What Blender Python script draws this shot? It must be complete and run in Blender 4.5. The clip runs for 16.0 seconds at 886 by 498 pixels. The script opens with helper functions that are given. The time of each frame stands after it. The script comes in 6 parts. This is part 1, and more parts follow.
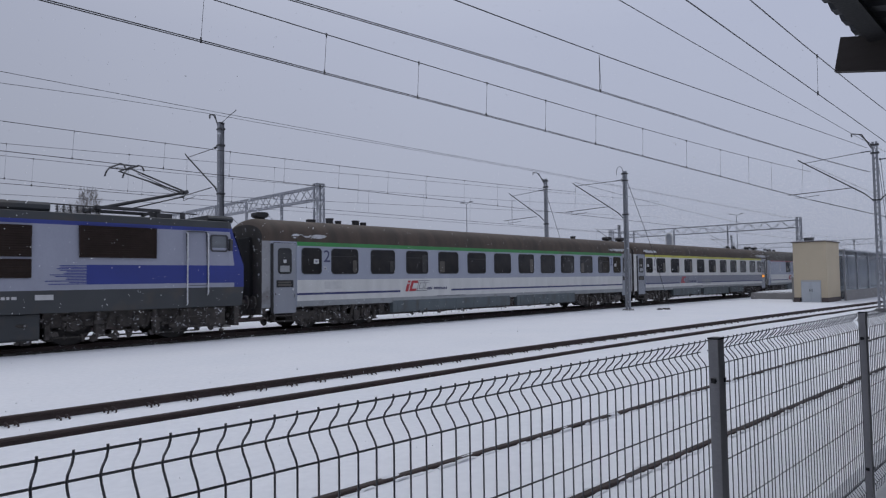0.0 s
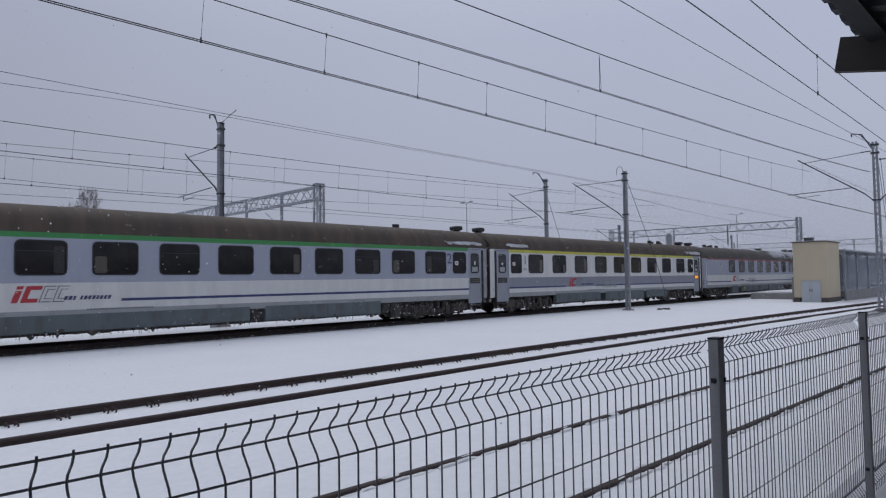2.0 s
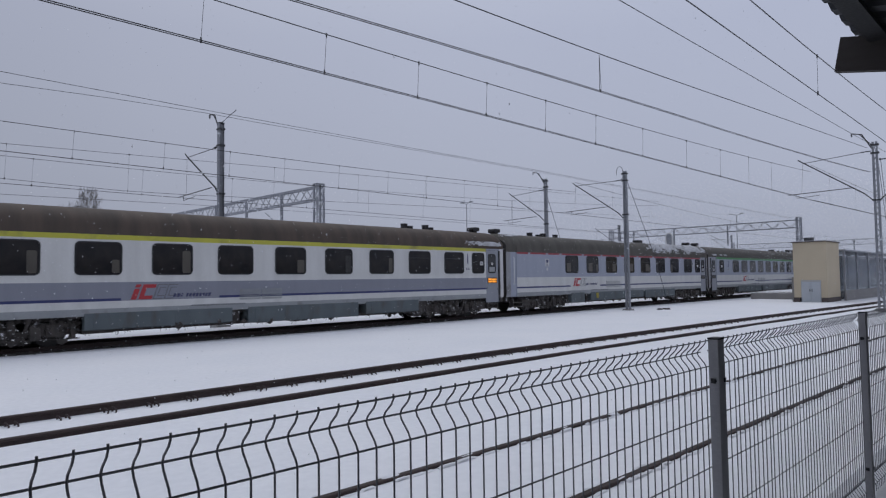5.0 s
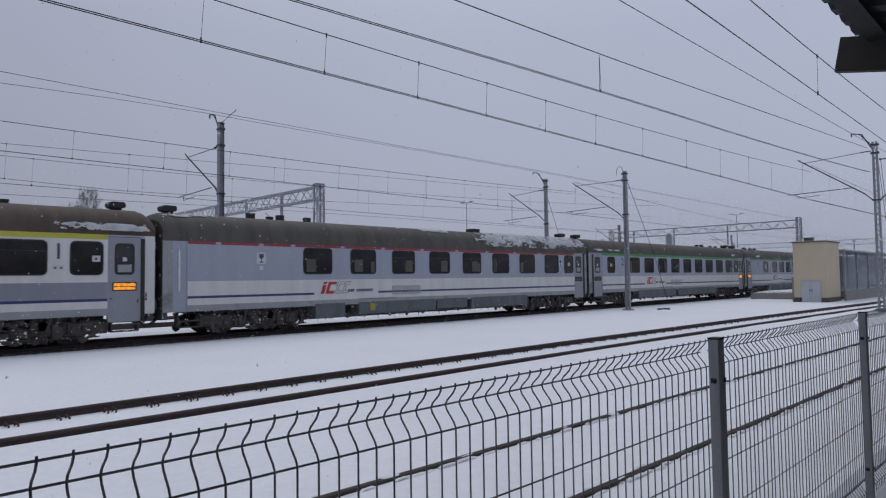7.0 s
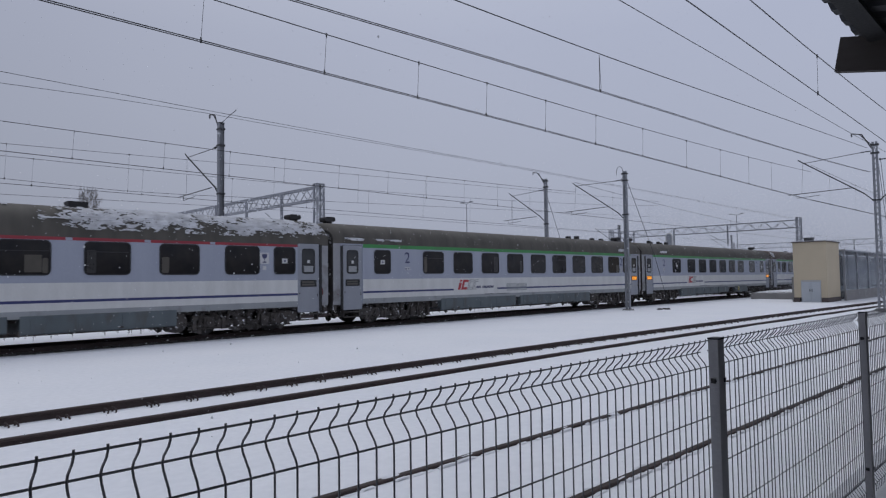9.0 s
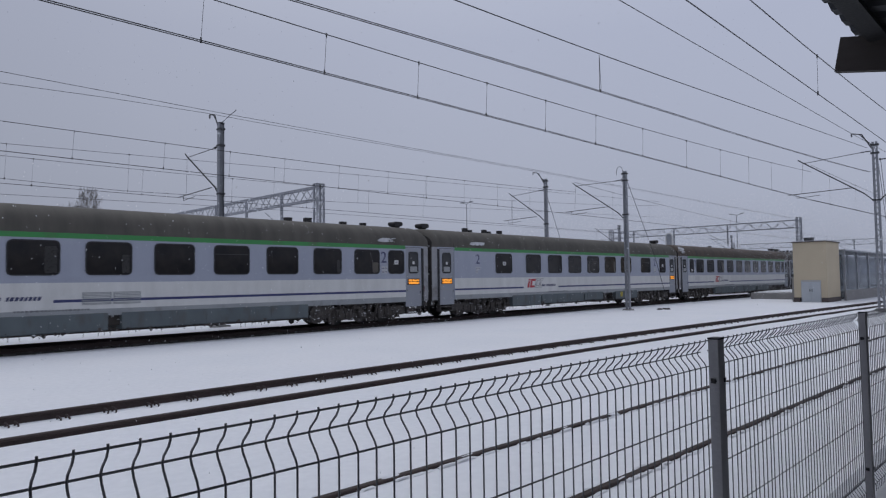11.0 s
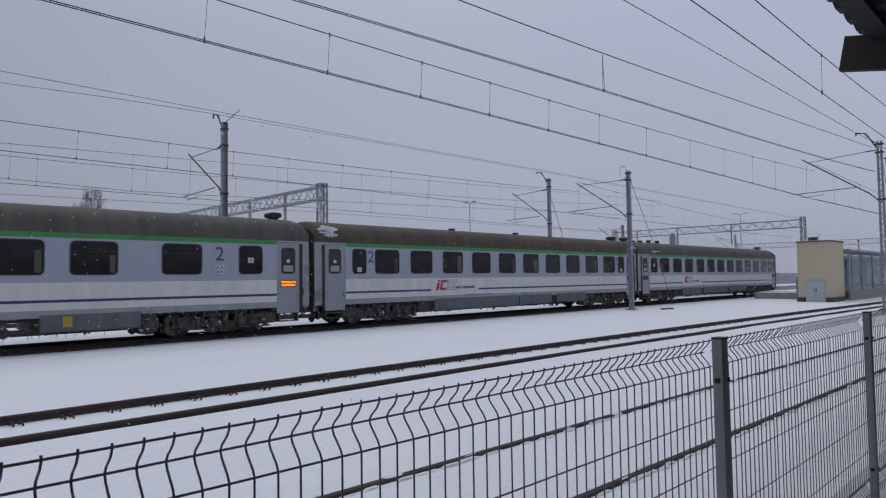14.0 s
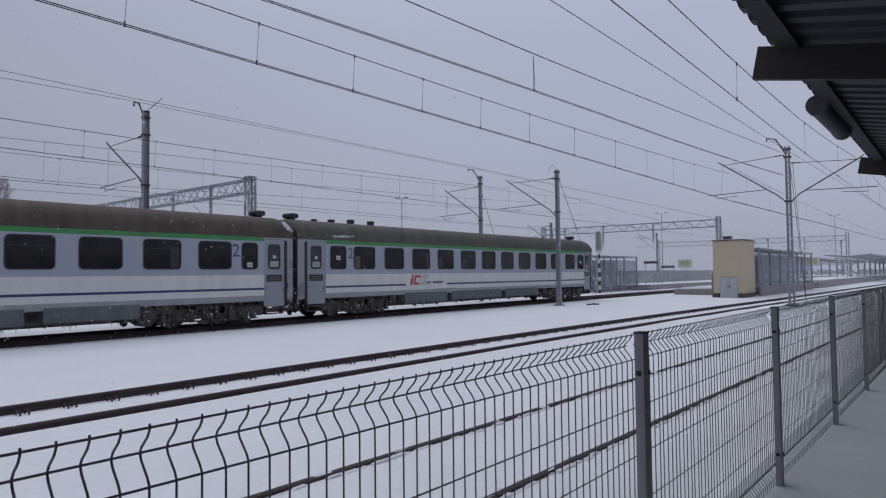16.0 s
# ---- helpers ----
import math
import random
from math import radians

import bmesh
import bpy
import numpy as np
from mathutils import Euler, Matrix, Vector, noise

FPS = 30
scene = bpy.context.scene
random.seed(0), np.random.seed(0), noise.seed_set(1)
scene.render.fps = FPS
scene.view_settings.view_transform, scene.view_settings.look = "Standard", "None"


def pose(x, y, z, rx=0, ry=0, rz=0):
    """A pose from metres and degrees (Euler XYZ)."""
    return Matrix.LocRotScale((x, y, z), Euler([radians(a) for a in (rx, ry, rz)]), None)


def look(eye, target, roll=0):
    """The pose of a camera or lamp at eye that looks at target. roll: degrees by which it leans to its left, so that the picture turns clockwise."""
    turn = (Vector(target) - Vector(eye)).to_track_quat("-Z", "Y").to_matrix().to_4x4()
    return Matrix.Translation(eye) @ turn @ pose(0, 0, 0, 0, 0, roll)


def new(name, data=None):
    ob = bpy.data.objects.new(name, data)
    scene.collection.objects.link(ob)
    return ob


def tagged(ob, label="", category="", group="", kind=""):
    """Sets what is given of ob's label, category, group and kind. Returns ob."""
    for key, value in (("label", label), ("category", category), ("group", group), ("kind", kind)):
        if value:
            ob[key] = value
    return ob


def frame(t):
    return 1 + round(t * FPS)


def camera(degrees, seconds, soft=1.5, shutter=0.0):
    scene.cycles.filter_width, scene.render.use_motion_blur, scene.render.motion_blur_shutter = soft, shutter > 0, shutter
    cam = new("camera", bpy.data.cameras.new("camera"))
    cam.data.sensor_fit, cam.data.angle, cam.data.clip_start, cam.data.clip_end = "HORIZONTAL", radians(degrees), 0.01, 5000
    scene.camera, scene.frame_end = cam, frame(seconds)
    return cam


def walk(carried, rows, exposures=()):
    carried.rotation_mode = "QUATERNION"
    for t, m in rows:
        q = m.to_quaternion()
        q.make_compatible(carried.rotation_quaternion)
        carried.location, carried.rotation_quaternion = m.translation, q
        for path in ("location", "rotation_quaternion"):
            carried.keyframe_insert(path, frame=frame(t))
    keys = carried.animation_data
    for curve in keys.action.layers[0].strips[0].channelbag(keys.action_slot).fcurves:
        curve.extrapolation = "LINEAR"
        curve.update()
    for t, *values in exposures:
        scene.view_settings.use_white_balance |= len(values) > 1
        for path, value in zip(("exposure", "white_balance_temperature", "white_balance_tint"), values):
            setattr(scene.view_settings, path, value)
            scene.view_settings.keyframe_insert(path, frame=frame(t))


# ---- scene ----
# camera: held by hand behind the fence, panned at the end
YAW, PITCH, ROLL, EYE = 44.66, 2.72, -0.80, 1.767
PAN = [(0.0, 0, 0), (13.0, 0, 0), (13.2, 0.03, 0), (13.3, 0.22, 0), (13.4, 0.28, -0.02), (14.0, 0.28, -0.02), (14.1, 0.15, -0.06),
       (14.2, -0.05, -0.33), (14.3, -0.17, -0.42), (14.4, -0.42, -0.31), (14.5, -0.54, -0.26), (14.6, -0.57, -0.22), (14.8, -0.43, -0.26),
       (15.0, -0.31, -0.30), (15.1, -0.35, -0.42), (15.2, -0.86, -0.45), (15.3, -2.05, -0.49), (15.4, -4.3, -0.51), (15.5, -5.65, -0.52),
       (15.6, -5.78, -0.47), (16.0, -5.77, -0.453)]


def tilt(t):
    """The camera tips a little during the last pan."""
    return ROLL + 0.165 * min(1.0, max(0.0, (t - 15.2) / 0.4))


cam = camera(68.88, 16.0, soft=1.22, shutter=0.12)
walk(cam, [(t, pose(0, 0, EYE, 90 + PITCH + p, 0, YAW + y - 90) @ pose(0, 0, 0, 0, 0, tilt(t))) for t, y, p in PAN],
     exposures=[(0.0, 0.0, 6500, 10), (4.0, -0.01, 6500, 10), (8.0, -0.05, 6500, 10), (16.0, -0.07, 6500, 10)])

# overcast winter sky, brighter overhead than at the horizon
world = bpy.data.worlds.new("overcast_sky")
scene.world = world
world.use_nodes = True
wn, wl = world.node_tree.nodes, world.node_tree.links
wn.clear()
sky = wn.new("ShaderNodeTexSky")
sky.sky_type, sky.sun_disc, sky.sun_elevation, sky.sun_rotation = "NISHITA", False, radians(57), radians(28)
sky.air_density, sky.dust_density = 1.0, 4.0
grey = wn.new("ShaderNodeHueSaturation")
grey.inputs["Saturation"].default_value, grey.inputs["Value"].default_value = 0.2, 0.08
wl.new(sky.outputs[0], grey.inputs["Color"])
tc, sep, ramp = wn.new("ShaderNodeTexCoord"), wn.new("ShaderNodeSeparateXYZ"), wn.new("ShaderNodeValToRGB")
wl.new(tc.outputs["Generated"], sep.inputs[0])
wl.new(sep.outputs["Z"], ramp.inputs[0])
ramp.color_ramp.elements[0].position, ramp.color_ramp.elements[0].color = 0.0, (0.30, 0.328, 0.415, 1)
ramp.color_ramp.elements[1].position, ramp.color_ramp.elements[1].color = 1.0, (0.68, 0.73, 0.865, 1)
mid = ramp.color_ramp.elements.new(0.35)
mid.color = (0.345, 0.38, 0.50, 1)
cloud, cmix = wn.new("ShaderNodeTexNoise"), wn.new("ShaderNodeMixRGB")
cloud.inputs["Scale"].default_value, cloud.inputs["Detail"].default_value = 1.6, 3
cmix.blend_type = "SOFT_LIGHT"
cmix.inputs[0].default_value = 0.12
wl.new(tc.outputs["Generated"], cloud.inputs["Vector"])
wl.new(ramp.outputs[0], cmix.inputs[1])
wl.new(cloud.outputs[0], cmix.inputs[2])
skymix, bg, wout = wn.new("ShaderNodeMixRGB"), wn.new("ShaderNodeBackground"), wn.new("ShaderNodeOutputWorld")
skymix.inputs[0].default_value = 0.12
side, lift = wn.new("ShaderNodeMapRange"), wn.new("ShaderNodeMixRGB")
side.inputs[1].default_value, side.inputs[2].default_value, side.inputs[3].default_value, side.inputs[4].default_value = 0.0, 1.0, 0.90, 1.28
wl.new(sep.outputs["X"], side.inputs[0])
lift.blend_type = "MULTIPLY"
lift.inputs[0].default_value = 1.0
wl.new(cmix.outputs[0], lift.inputs[1])
wl.new(side.outputs[0], lift.inputs[2])
wl.new(lift.outputs[0], skymix.inputs[1])
wl.new(grey.outputs[0], skymix.inputs[2])
wl.new(skymix.outputs[0], bg.inputs["Color"])
wl.new(bg.outputs[0], wout.inputs[0])
sun_data = bpy.data.lights.new("sun", "SUN")
sun_data.energy, sun_data.angle, sun_data.color = 0.5, radians(40), (1.0, 0.99, 0.97)
sun = new("sun", sun_data)
sun.matrix_world = look((0, 0, 60), (-18, -34, 0))


# ---- materials ----
def surf(name, c1, c2=None, rough=0.6, scale=3.0, fine=40.0, bump=0.1, metal=0.0, frost=0.0, grime=0.0, spec=0.5, stretch=(1, 1, 1)):
    """Two noises mix the colours; frost lays snow in patches, grime lays brown road dirt in patches."""
    c2 = c2 or tuple(v * 0.8 for v in c1)
    m = bpy.data.materials.new(name)
    m.use_nodes = True
    n, l = m.node_tree.nodes, m.node_tree.links
    b = n["Principled BSDF"]
    tex, mp = n.new("ShaderNodeTexCoord"), n.new("ShaderNodeMapping")
    mp.inputs["Scale"].default_value = stretch
    l.new(tex.outputs["Object"], mp.inputs[0])

    def noise_node(s, d=4):
        k = n.new("ShaderNodeTexNoise")
        k.inputs["Scale"].default_value, k.inputs["Detail"].default_value = s, d
        l.new(mp.outputs[0], k.inputs["Vector"])
        return k.outputs[0]

    def ramp_node(src, lo, hi):
        r = n.new("ShaderNodeMapRange")
        r.inputs[1].default_value, r.inputs[2].default_value = lo, hi
        l.new(src, r.inputs[0])
        return r.outputs[0]

    def mix(f, a, c, mode="MIX"):
        k = n.new("ShaderNodeMixRGB")
        k.blend_type = mode
        for i, v in ((0, f), (1, a), (2, c)):
            if hasattr(v, "links"):
                l.new(v, k.inputs[i])
            else:
                k.inputs[i].default_value = v if i == 0 else (*v, 1)
        return k.outputs[0]

    big, small = noise_node(scale), noise_node(fine)
    col = mix(ramp_node(big, 0.3, 0.7), c1, c2)
    col = mix(0.25, col, mix(small, tuple(v * 0.6 for v in c1), tuple(min(1, v * 1.3) for v in c1)))
    if grime:
        g = ramp_node(noise_node(scale * 1.7, 6), 0.62 - 0.3 * grime, 0.85)
        col = mix(g, col, (0.09, 0.075, 0.06))
    rs = ramp_node(small, 0.2, 0.8)
    if frost:
        fr = ramp_node(noise_node(scale * 2.3, 8), 0.66 - 0.25 * frost, 0.74 - 0.2 * frost)
        col = mix(fr, col, (0.72, 0.74, 0.78))
    l.new(col, b.inputs["Base Color"])
    rr = n.new("ShaderNodeMapRange")
    rr.inputs[3].default_value, rr.inputs[4].default_value = max(0.03, rough - 0.08), min(1, rough + 0.1)
    l.new(rs, rr.inputs[0])
    l.new(rr.outputs[0], b.inputs["Roughness"])
    b.inputs["Metallic"].default_value = metal
    b.inputs["Specular IOR Level"].default_value = spec
    if bump:
        k = n.new("ShaderNodeBump")
        k.inputs["Strength"].default_value, k.inputs["Distance"].default_value = bump, 0.02
        l.new(small, k.inputs["Height"])
        l.new(k.outputs[0], b.inputs["Normal"])
    return m


def glow(name, c, strength):
    m = bpy.data.materials.new(name)
    m.use_nodes = True
    b = m.node_tree.nodes["Principled BSDF"]
    b.inputs["Base Color"].default_value = (0.02, 0.015, 0.01, 1)
    b.inputs["Emission Color"].default_value = (*c, 1)
    b.inputs["Emission Strength"].default_value = strength
    return m


def clear_glass(name):
    m = bpy.data.materials.new(name)
    m.use_nodes = True
    n, l = m.node_tree.nodes, m.node_tree.links
    b = n["Principled BSDF"]
    b.inputs["Base Color"].default_value = (0.36, 0.37, 0.4, 1)
    b.inputs["Roughness"].default_value = 0.12
    tr, mx, out = n.new("ShaderNodeBsdfTransparent"), n.new("ShaderNodeMixShader"), n["Material Output"]
    tr.inputs[0].default_value = (0.72, 0.75, 0.78, 1)
    mx.inputs[0].default_value = 0.22
    l.new(tr.outputs[0], mx.inputs[1])
    l.new(b.outputs[0], mx.inputs[2])
    l.new(mx.outputs[0], out.inputs[0])
    return m


SNOW = surf("snow", (0.82, 0.83, 0.86), (0.77, 0.79, 0.83), 0.9, 0.5, 9, 0.35, spec=0.2)
SNOW_DUST = surf("thin_frozen_snow", (0.66, 0.67, 0.7), (0.36, 0.36, 0.37), 0.9, 3.2, 22, 0.6, spec=0.2)
# trodden snow, its grey deepened to stand for the canopy's shade
SNOW_TRODDEN_SHADED = surf("shaded_platform_snow", (0.52, 0.54, 0.57), (0.45, 0.47, 0.5), 0.9, 1.2, 14, 0.5, spec=0.2)
RAIL = surf("rusty_rail", (0.058, 0.037, 0.034), (0.036, 0.025, 0.023), 0.7, 2, 60, 0.3)
RAIL_TOP = surf("worn_rail_head", (0.055, 0.04, 0.036), (0.035, 0.027, 0.025), 0.7, 2, 60, 0.2, spec=0.25)
BALLAST = surf("wet_ballast", (0.05, 0.045, 0.042), (0.09, 0.085, 0.08), 0.85, 5, 45, 1.0, frost=0.15)
CONCRETE = surf("concrete", (0.3, 0.29, 0.285), (0.23, 0.225, 0.22), 0.85, 1.2, 30, 0.25)
STEEL = surf("grey_galvanised_steel", (0.31, 0.32, 0.345), (0.22, 0.23, 0.255), 0.6, 2, 50, 0.1, metal=0.3, frost=0.12)
STEEL_DARK = surf("dark_weathered_steel", (0.085, 0.085, 0.09), (0.06, 0.06, 0.065), 0.65, 2, 50, 0.15, metal=0.2)
WIRE = surf("dark_cable", (0.045, 0.045, 0.05), None, 0.6, 2, 40, 0)
FENCE = surf("grey_fence_paint", (0.145, 0.147, 0.16), (0.11, 0.112, 0.125), 0.5, 6, 90, 0.1)
POST = surf("grey_fence_post_paint", (0.36, 0.355, 0.37), (0.29, 0.29, 0.305), 0.55, 3, 60, 0.15)
LILAC = surf("lilac_grey_paint", (0.355, 0.38, 0.455), (0.315, 0.34, 0.415), 0.5, 1.1, 25, 0.03, stretch=(2.5, 1, 0.5))
WHITE = surf("dirty_white_paint", (0.66, 0.66, 0.65), (0.55, 0.55, 0.54), 0.45, 1.1, 25, 0.03, stretch=(2.5, 1, 0.5))
GREY = surf("mid_grey_paint", (0.25, 0.26, 0.31), (0.22, 0.23, 0.275), 0.5, 1.1, 25, 0.03, stretch=(2.5, 1, 0.5))
SILL = surf("light_grey_sill_paint", (0.33, 0.345, 0.355), (0.265, 0.28, 0.29), 0.55, 0.9, 20, 0.05, grime=0.2, stretch=(1.6, 1, 0.6))
UNDER = surf("blue_grey_underframe_paint", (0.125, 0.15, 0.16), (0.095, 0.115, 0.125), 0.65, 1.1, 18, 0.1, grime=0.3, stretch=(1.6, 1, 0.6))
BLUE = surf("blue_stripe_paint", (0.032, 0.038, 0.14), (0.028, 0.033, 0.12), 0.45, 1.0, 25, 0.02)
GREEN = surf("green_stripe_paint", (0.045, 0.26, 0.07), (0.05, 0.22, 0.07), 0.45, 0.8, 25, 0.02, grime=0.2)
YELLOW = surf("yellow_stripe_paint", (0.52, 0.5, 0.06), (0.42, 0.4, 0.06), 0.45, 0.8, 25, 0.02, grime=0.2)
RED = surf("red_stripe_paint", (0.32, 0.035, 0.05), (0.26, 0.03, 0.045), 0.45, 0.8, 25, 0.02, grime=0.1)
ROOF = surf("sooty_brown_roof_paint", (0.098, 0.072, 0.056), (0.045, 0.037, 0.031), 0.8, 1.0, 14, 0.25, stretch=(2.6, 0.5, 0.5))
ROOF_OLIVE = surf("sooty_olive_roof_paint", (0.105, 0.096, 0.083), (0.058, 0.054, 0.047), 0.8, 1.0, 14, 0.25, stretch=(2.6, 0.5, 0.5))
DARKGLASS = surf("dark_coach_glass", (0.014, 0.014, 0.016), (0.034, 0.03, 0.028), 0.12, 2.6, 9, 0.0, spec=0.3)
DOOR_PAINT = surf("grey_door_paint", (0.30, 0.315, 0.355), (0.265, 0.28, 0.315), 0.5, 1.1, 25, 0.03, stretch=(2.5, 1, 0.5))
DOOR_GLASS = surf("dim_door_glass", (0.035, 0.037, 0.04), (0.06, 0.06, 0.062), 0.12, 1.6, 9, 0.0, spec=0.4)
NOTICE = surf("greyed_notice_paper", (0.33, 0.34, 0.35), (0.27, 0.28, 0.29), 0.7, 5, 50, 0)
RUBBER = surf("black_rubber", (0.024, 0.024, 0.026), None, 0.7, 4, 60, 0.15)
VENT = surf("sooty_vent_metal", (0.04, 0.038, 0.04), (0.03, 0.029, 0.03), 0.7, 4, 40, 0.2)
BOGIE = surf("iced_dirty_bogie_steel", (0.095, 0.083, 0.074), (0.028, 0.025, 0.024), 0.8, 4.5, 34, 0.9, frost=0.17)
WHEEL = surf("wheel_steel", (0.05, 0.045, 0.042), (0.03, 0.028, 0.027), 0.6, 5, 40, 0.3, metal=0.3)
LOGO_RED = surf("logo_red_paint", (0.45, 0.04, 0.05), None, 0.5, 2, 30, 0)
TAIL_RED = surf("dirty_tail_red", (0.12, 0.02, 0.02), None, 0.5, 2, 30, 0)
LOGO_GREY = surf("logo_grey_paint", (0.16, 0.165, 0.18), None, 0.5, 2, 30, 0)
INK = surf("dark_blue_lettering", (0.05, 0.055, 0.13), None, 0.5, 2, 30, 0)
PAPER = surf("white_paper", (0.6, 0.6, 0.6), None, 0.8, 5, 50, 0)
LOCO_BLUE = surf("loco_blue_paint", (0.032, 0.05, 0.27), (0.03, 0.043, 0.21), 0.5, 0.8, 20, 0.02)
LOCO_SILVER = surf("loco_silver_grey_paint", (0.345, 0.36, 0.44), (0.3, 0.315, 0.39), 0.45, 0.8, 20, 0.03, stretch=(2, 1, 0.6))
LOCO_FRAME = surf("loco_dark_grey_frame_paint", (0.062, 0.067, 0.072), (0.045, 0.049, 0.053), 0.6, 0.9, 20, 0.1, grime=0.3)
GRILLE = surf("brown_louvre", (0.042, 0.03, 0.026), (0.03, 0.022, 0.019), 0.9, 3, 40, 0.2, spec=0.15)
HANDRAIL = surf("white_handrail_paint", (0.75, 0.75, 0.76), None, 0.5, 4, 50, 0.05)
# pale base colour stands for reflections and daylight seen through the cab
CAB_GLASS_LIT = surf("cab_glass_painted_reflection", (0.2, 0.215, 0.235), (0.1, 0.105, 0.115), 0.12, 2.5, 12, 0.0)
END_GREY = surf("pale_grey_end_paint", (0.33, 0.335, 0.35), (0.26, 0.265, 0.28), 0.6, 1.4, 25, 0.05, grime=0.35)
# dark end caps, so the gap between coaches reads as a dark line
END_DARK = surf("dark_coach_end_paint", (0.075, 0.068, 0.062), (0.04, 0.037, 0.034), 0.8, 2.0, 25, 0.2, frost=0.05)
CURTAIN = surf("beige_curtain_behind_glass", (0.09, 0.08, 0.065), (0.06, 0.052, 0.045), 0.35, 3, 30, 0.0)
SEAT = surf("dim_seat_behind_glass", (0.035, 0.033, 0.032), (0.022, 0.021, 0.021), 0.3, 3, 30, 0.0)
TAG_YELLOW = surf("dirty_yellow_tag", (0.4, 0.33, 0.05), None, 0.6, 6, 40, 0)
ORANGE = glow("amber_display", (1.0, 0.36, 0.03), 1.0)
CREAM = surf("cream_render", (0.6, 0.51, 0.37), (0.54, 0.46, 0.33), 0.85, 0.8, 30, 0.2)
PLINTH = surf("dark_plinth", (0.1, 0.08, 0.075), None, 0.8, 3, 40, 0.2)
DOOR_GREY = surf("pale_grey_steel_door", (0.5, 0.53, 0.56), (0.44, 0.47, 0.5), 0.5, 1.5, 30, 0.05)
# frosted steel for far structures, base colour lightened to imitate distance haze
HAZE_STEEL = surf("frosted_haze_pale_steel", (0.34, 0.35, 0.38), (0.26, 0.27, 0.3), 0.7, 1.2, 30, 0.1, frost=0.3)
GLASS = clear_glass("shelter_glass")
SHEET = surf("dark_blue_grey_sheet", (0.048, 0.05, 0.056), (0.034, 0.035, 0.04), 0.7, 1.2, 20, 0.05)
TIMBER = surf("dark_brown_beam", (0.036, 0.028, 0.025), (0.02, 0.017, 0.016), 0.7, 1.5, 30, 0.3, stretch=(1, 0.2, 1))
BARK = surf("bare_bark", (0.24, 0.23, 0.225), (0.18, 0.17, 0.165), 0.9, 3, 30, 0.3)
SIGN_YELLOW = surf("yellow_sign", (0.5, 0.46, 0.22), None, 0.6, 2, 20, 0)
FAR_GREY = surf("far_grey_wall", (0.42, 0.43, 0.46), (0.37, 0.38, 0.41), 0.85, 0.3, 5, 0.1)
# distance haze is mixed into this pale wood colour
HEDGE = surf("far_wood_haze_tone", (0.34, 0.345, 0.36), (0.28, 0.285, 0.3), 0.95, 0.15, 2, 0.3, frost=0.25)


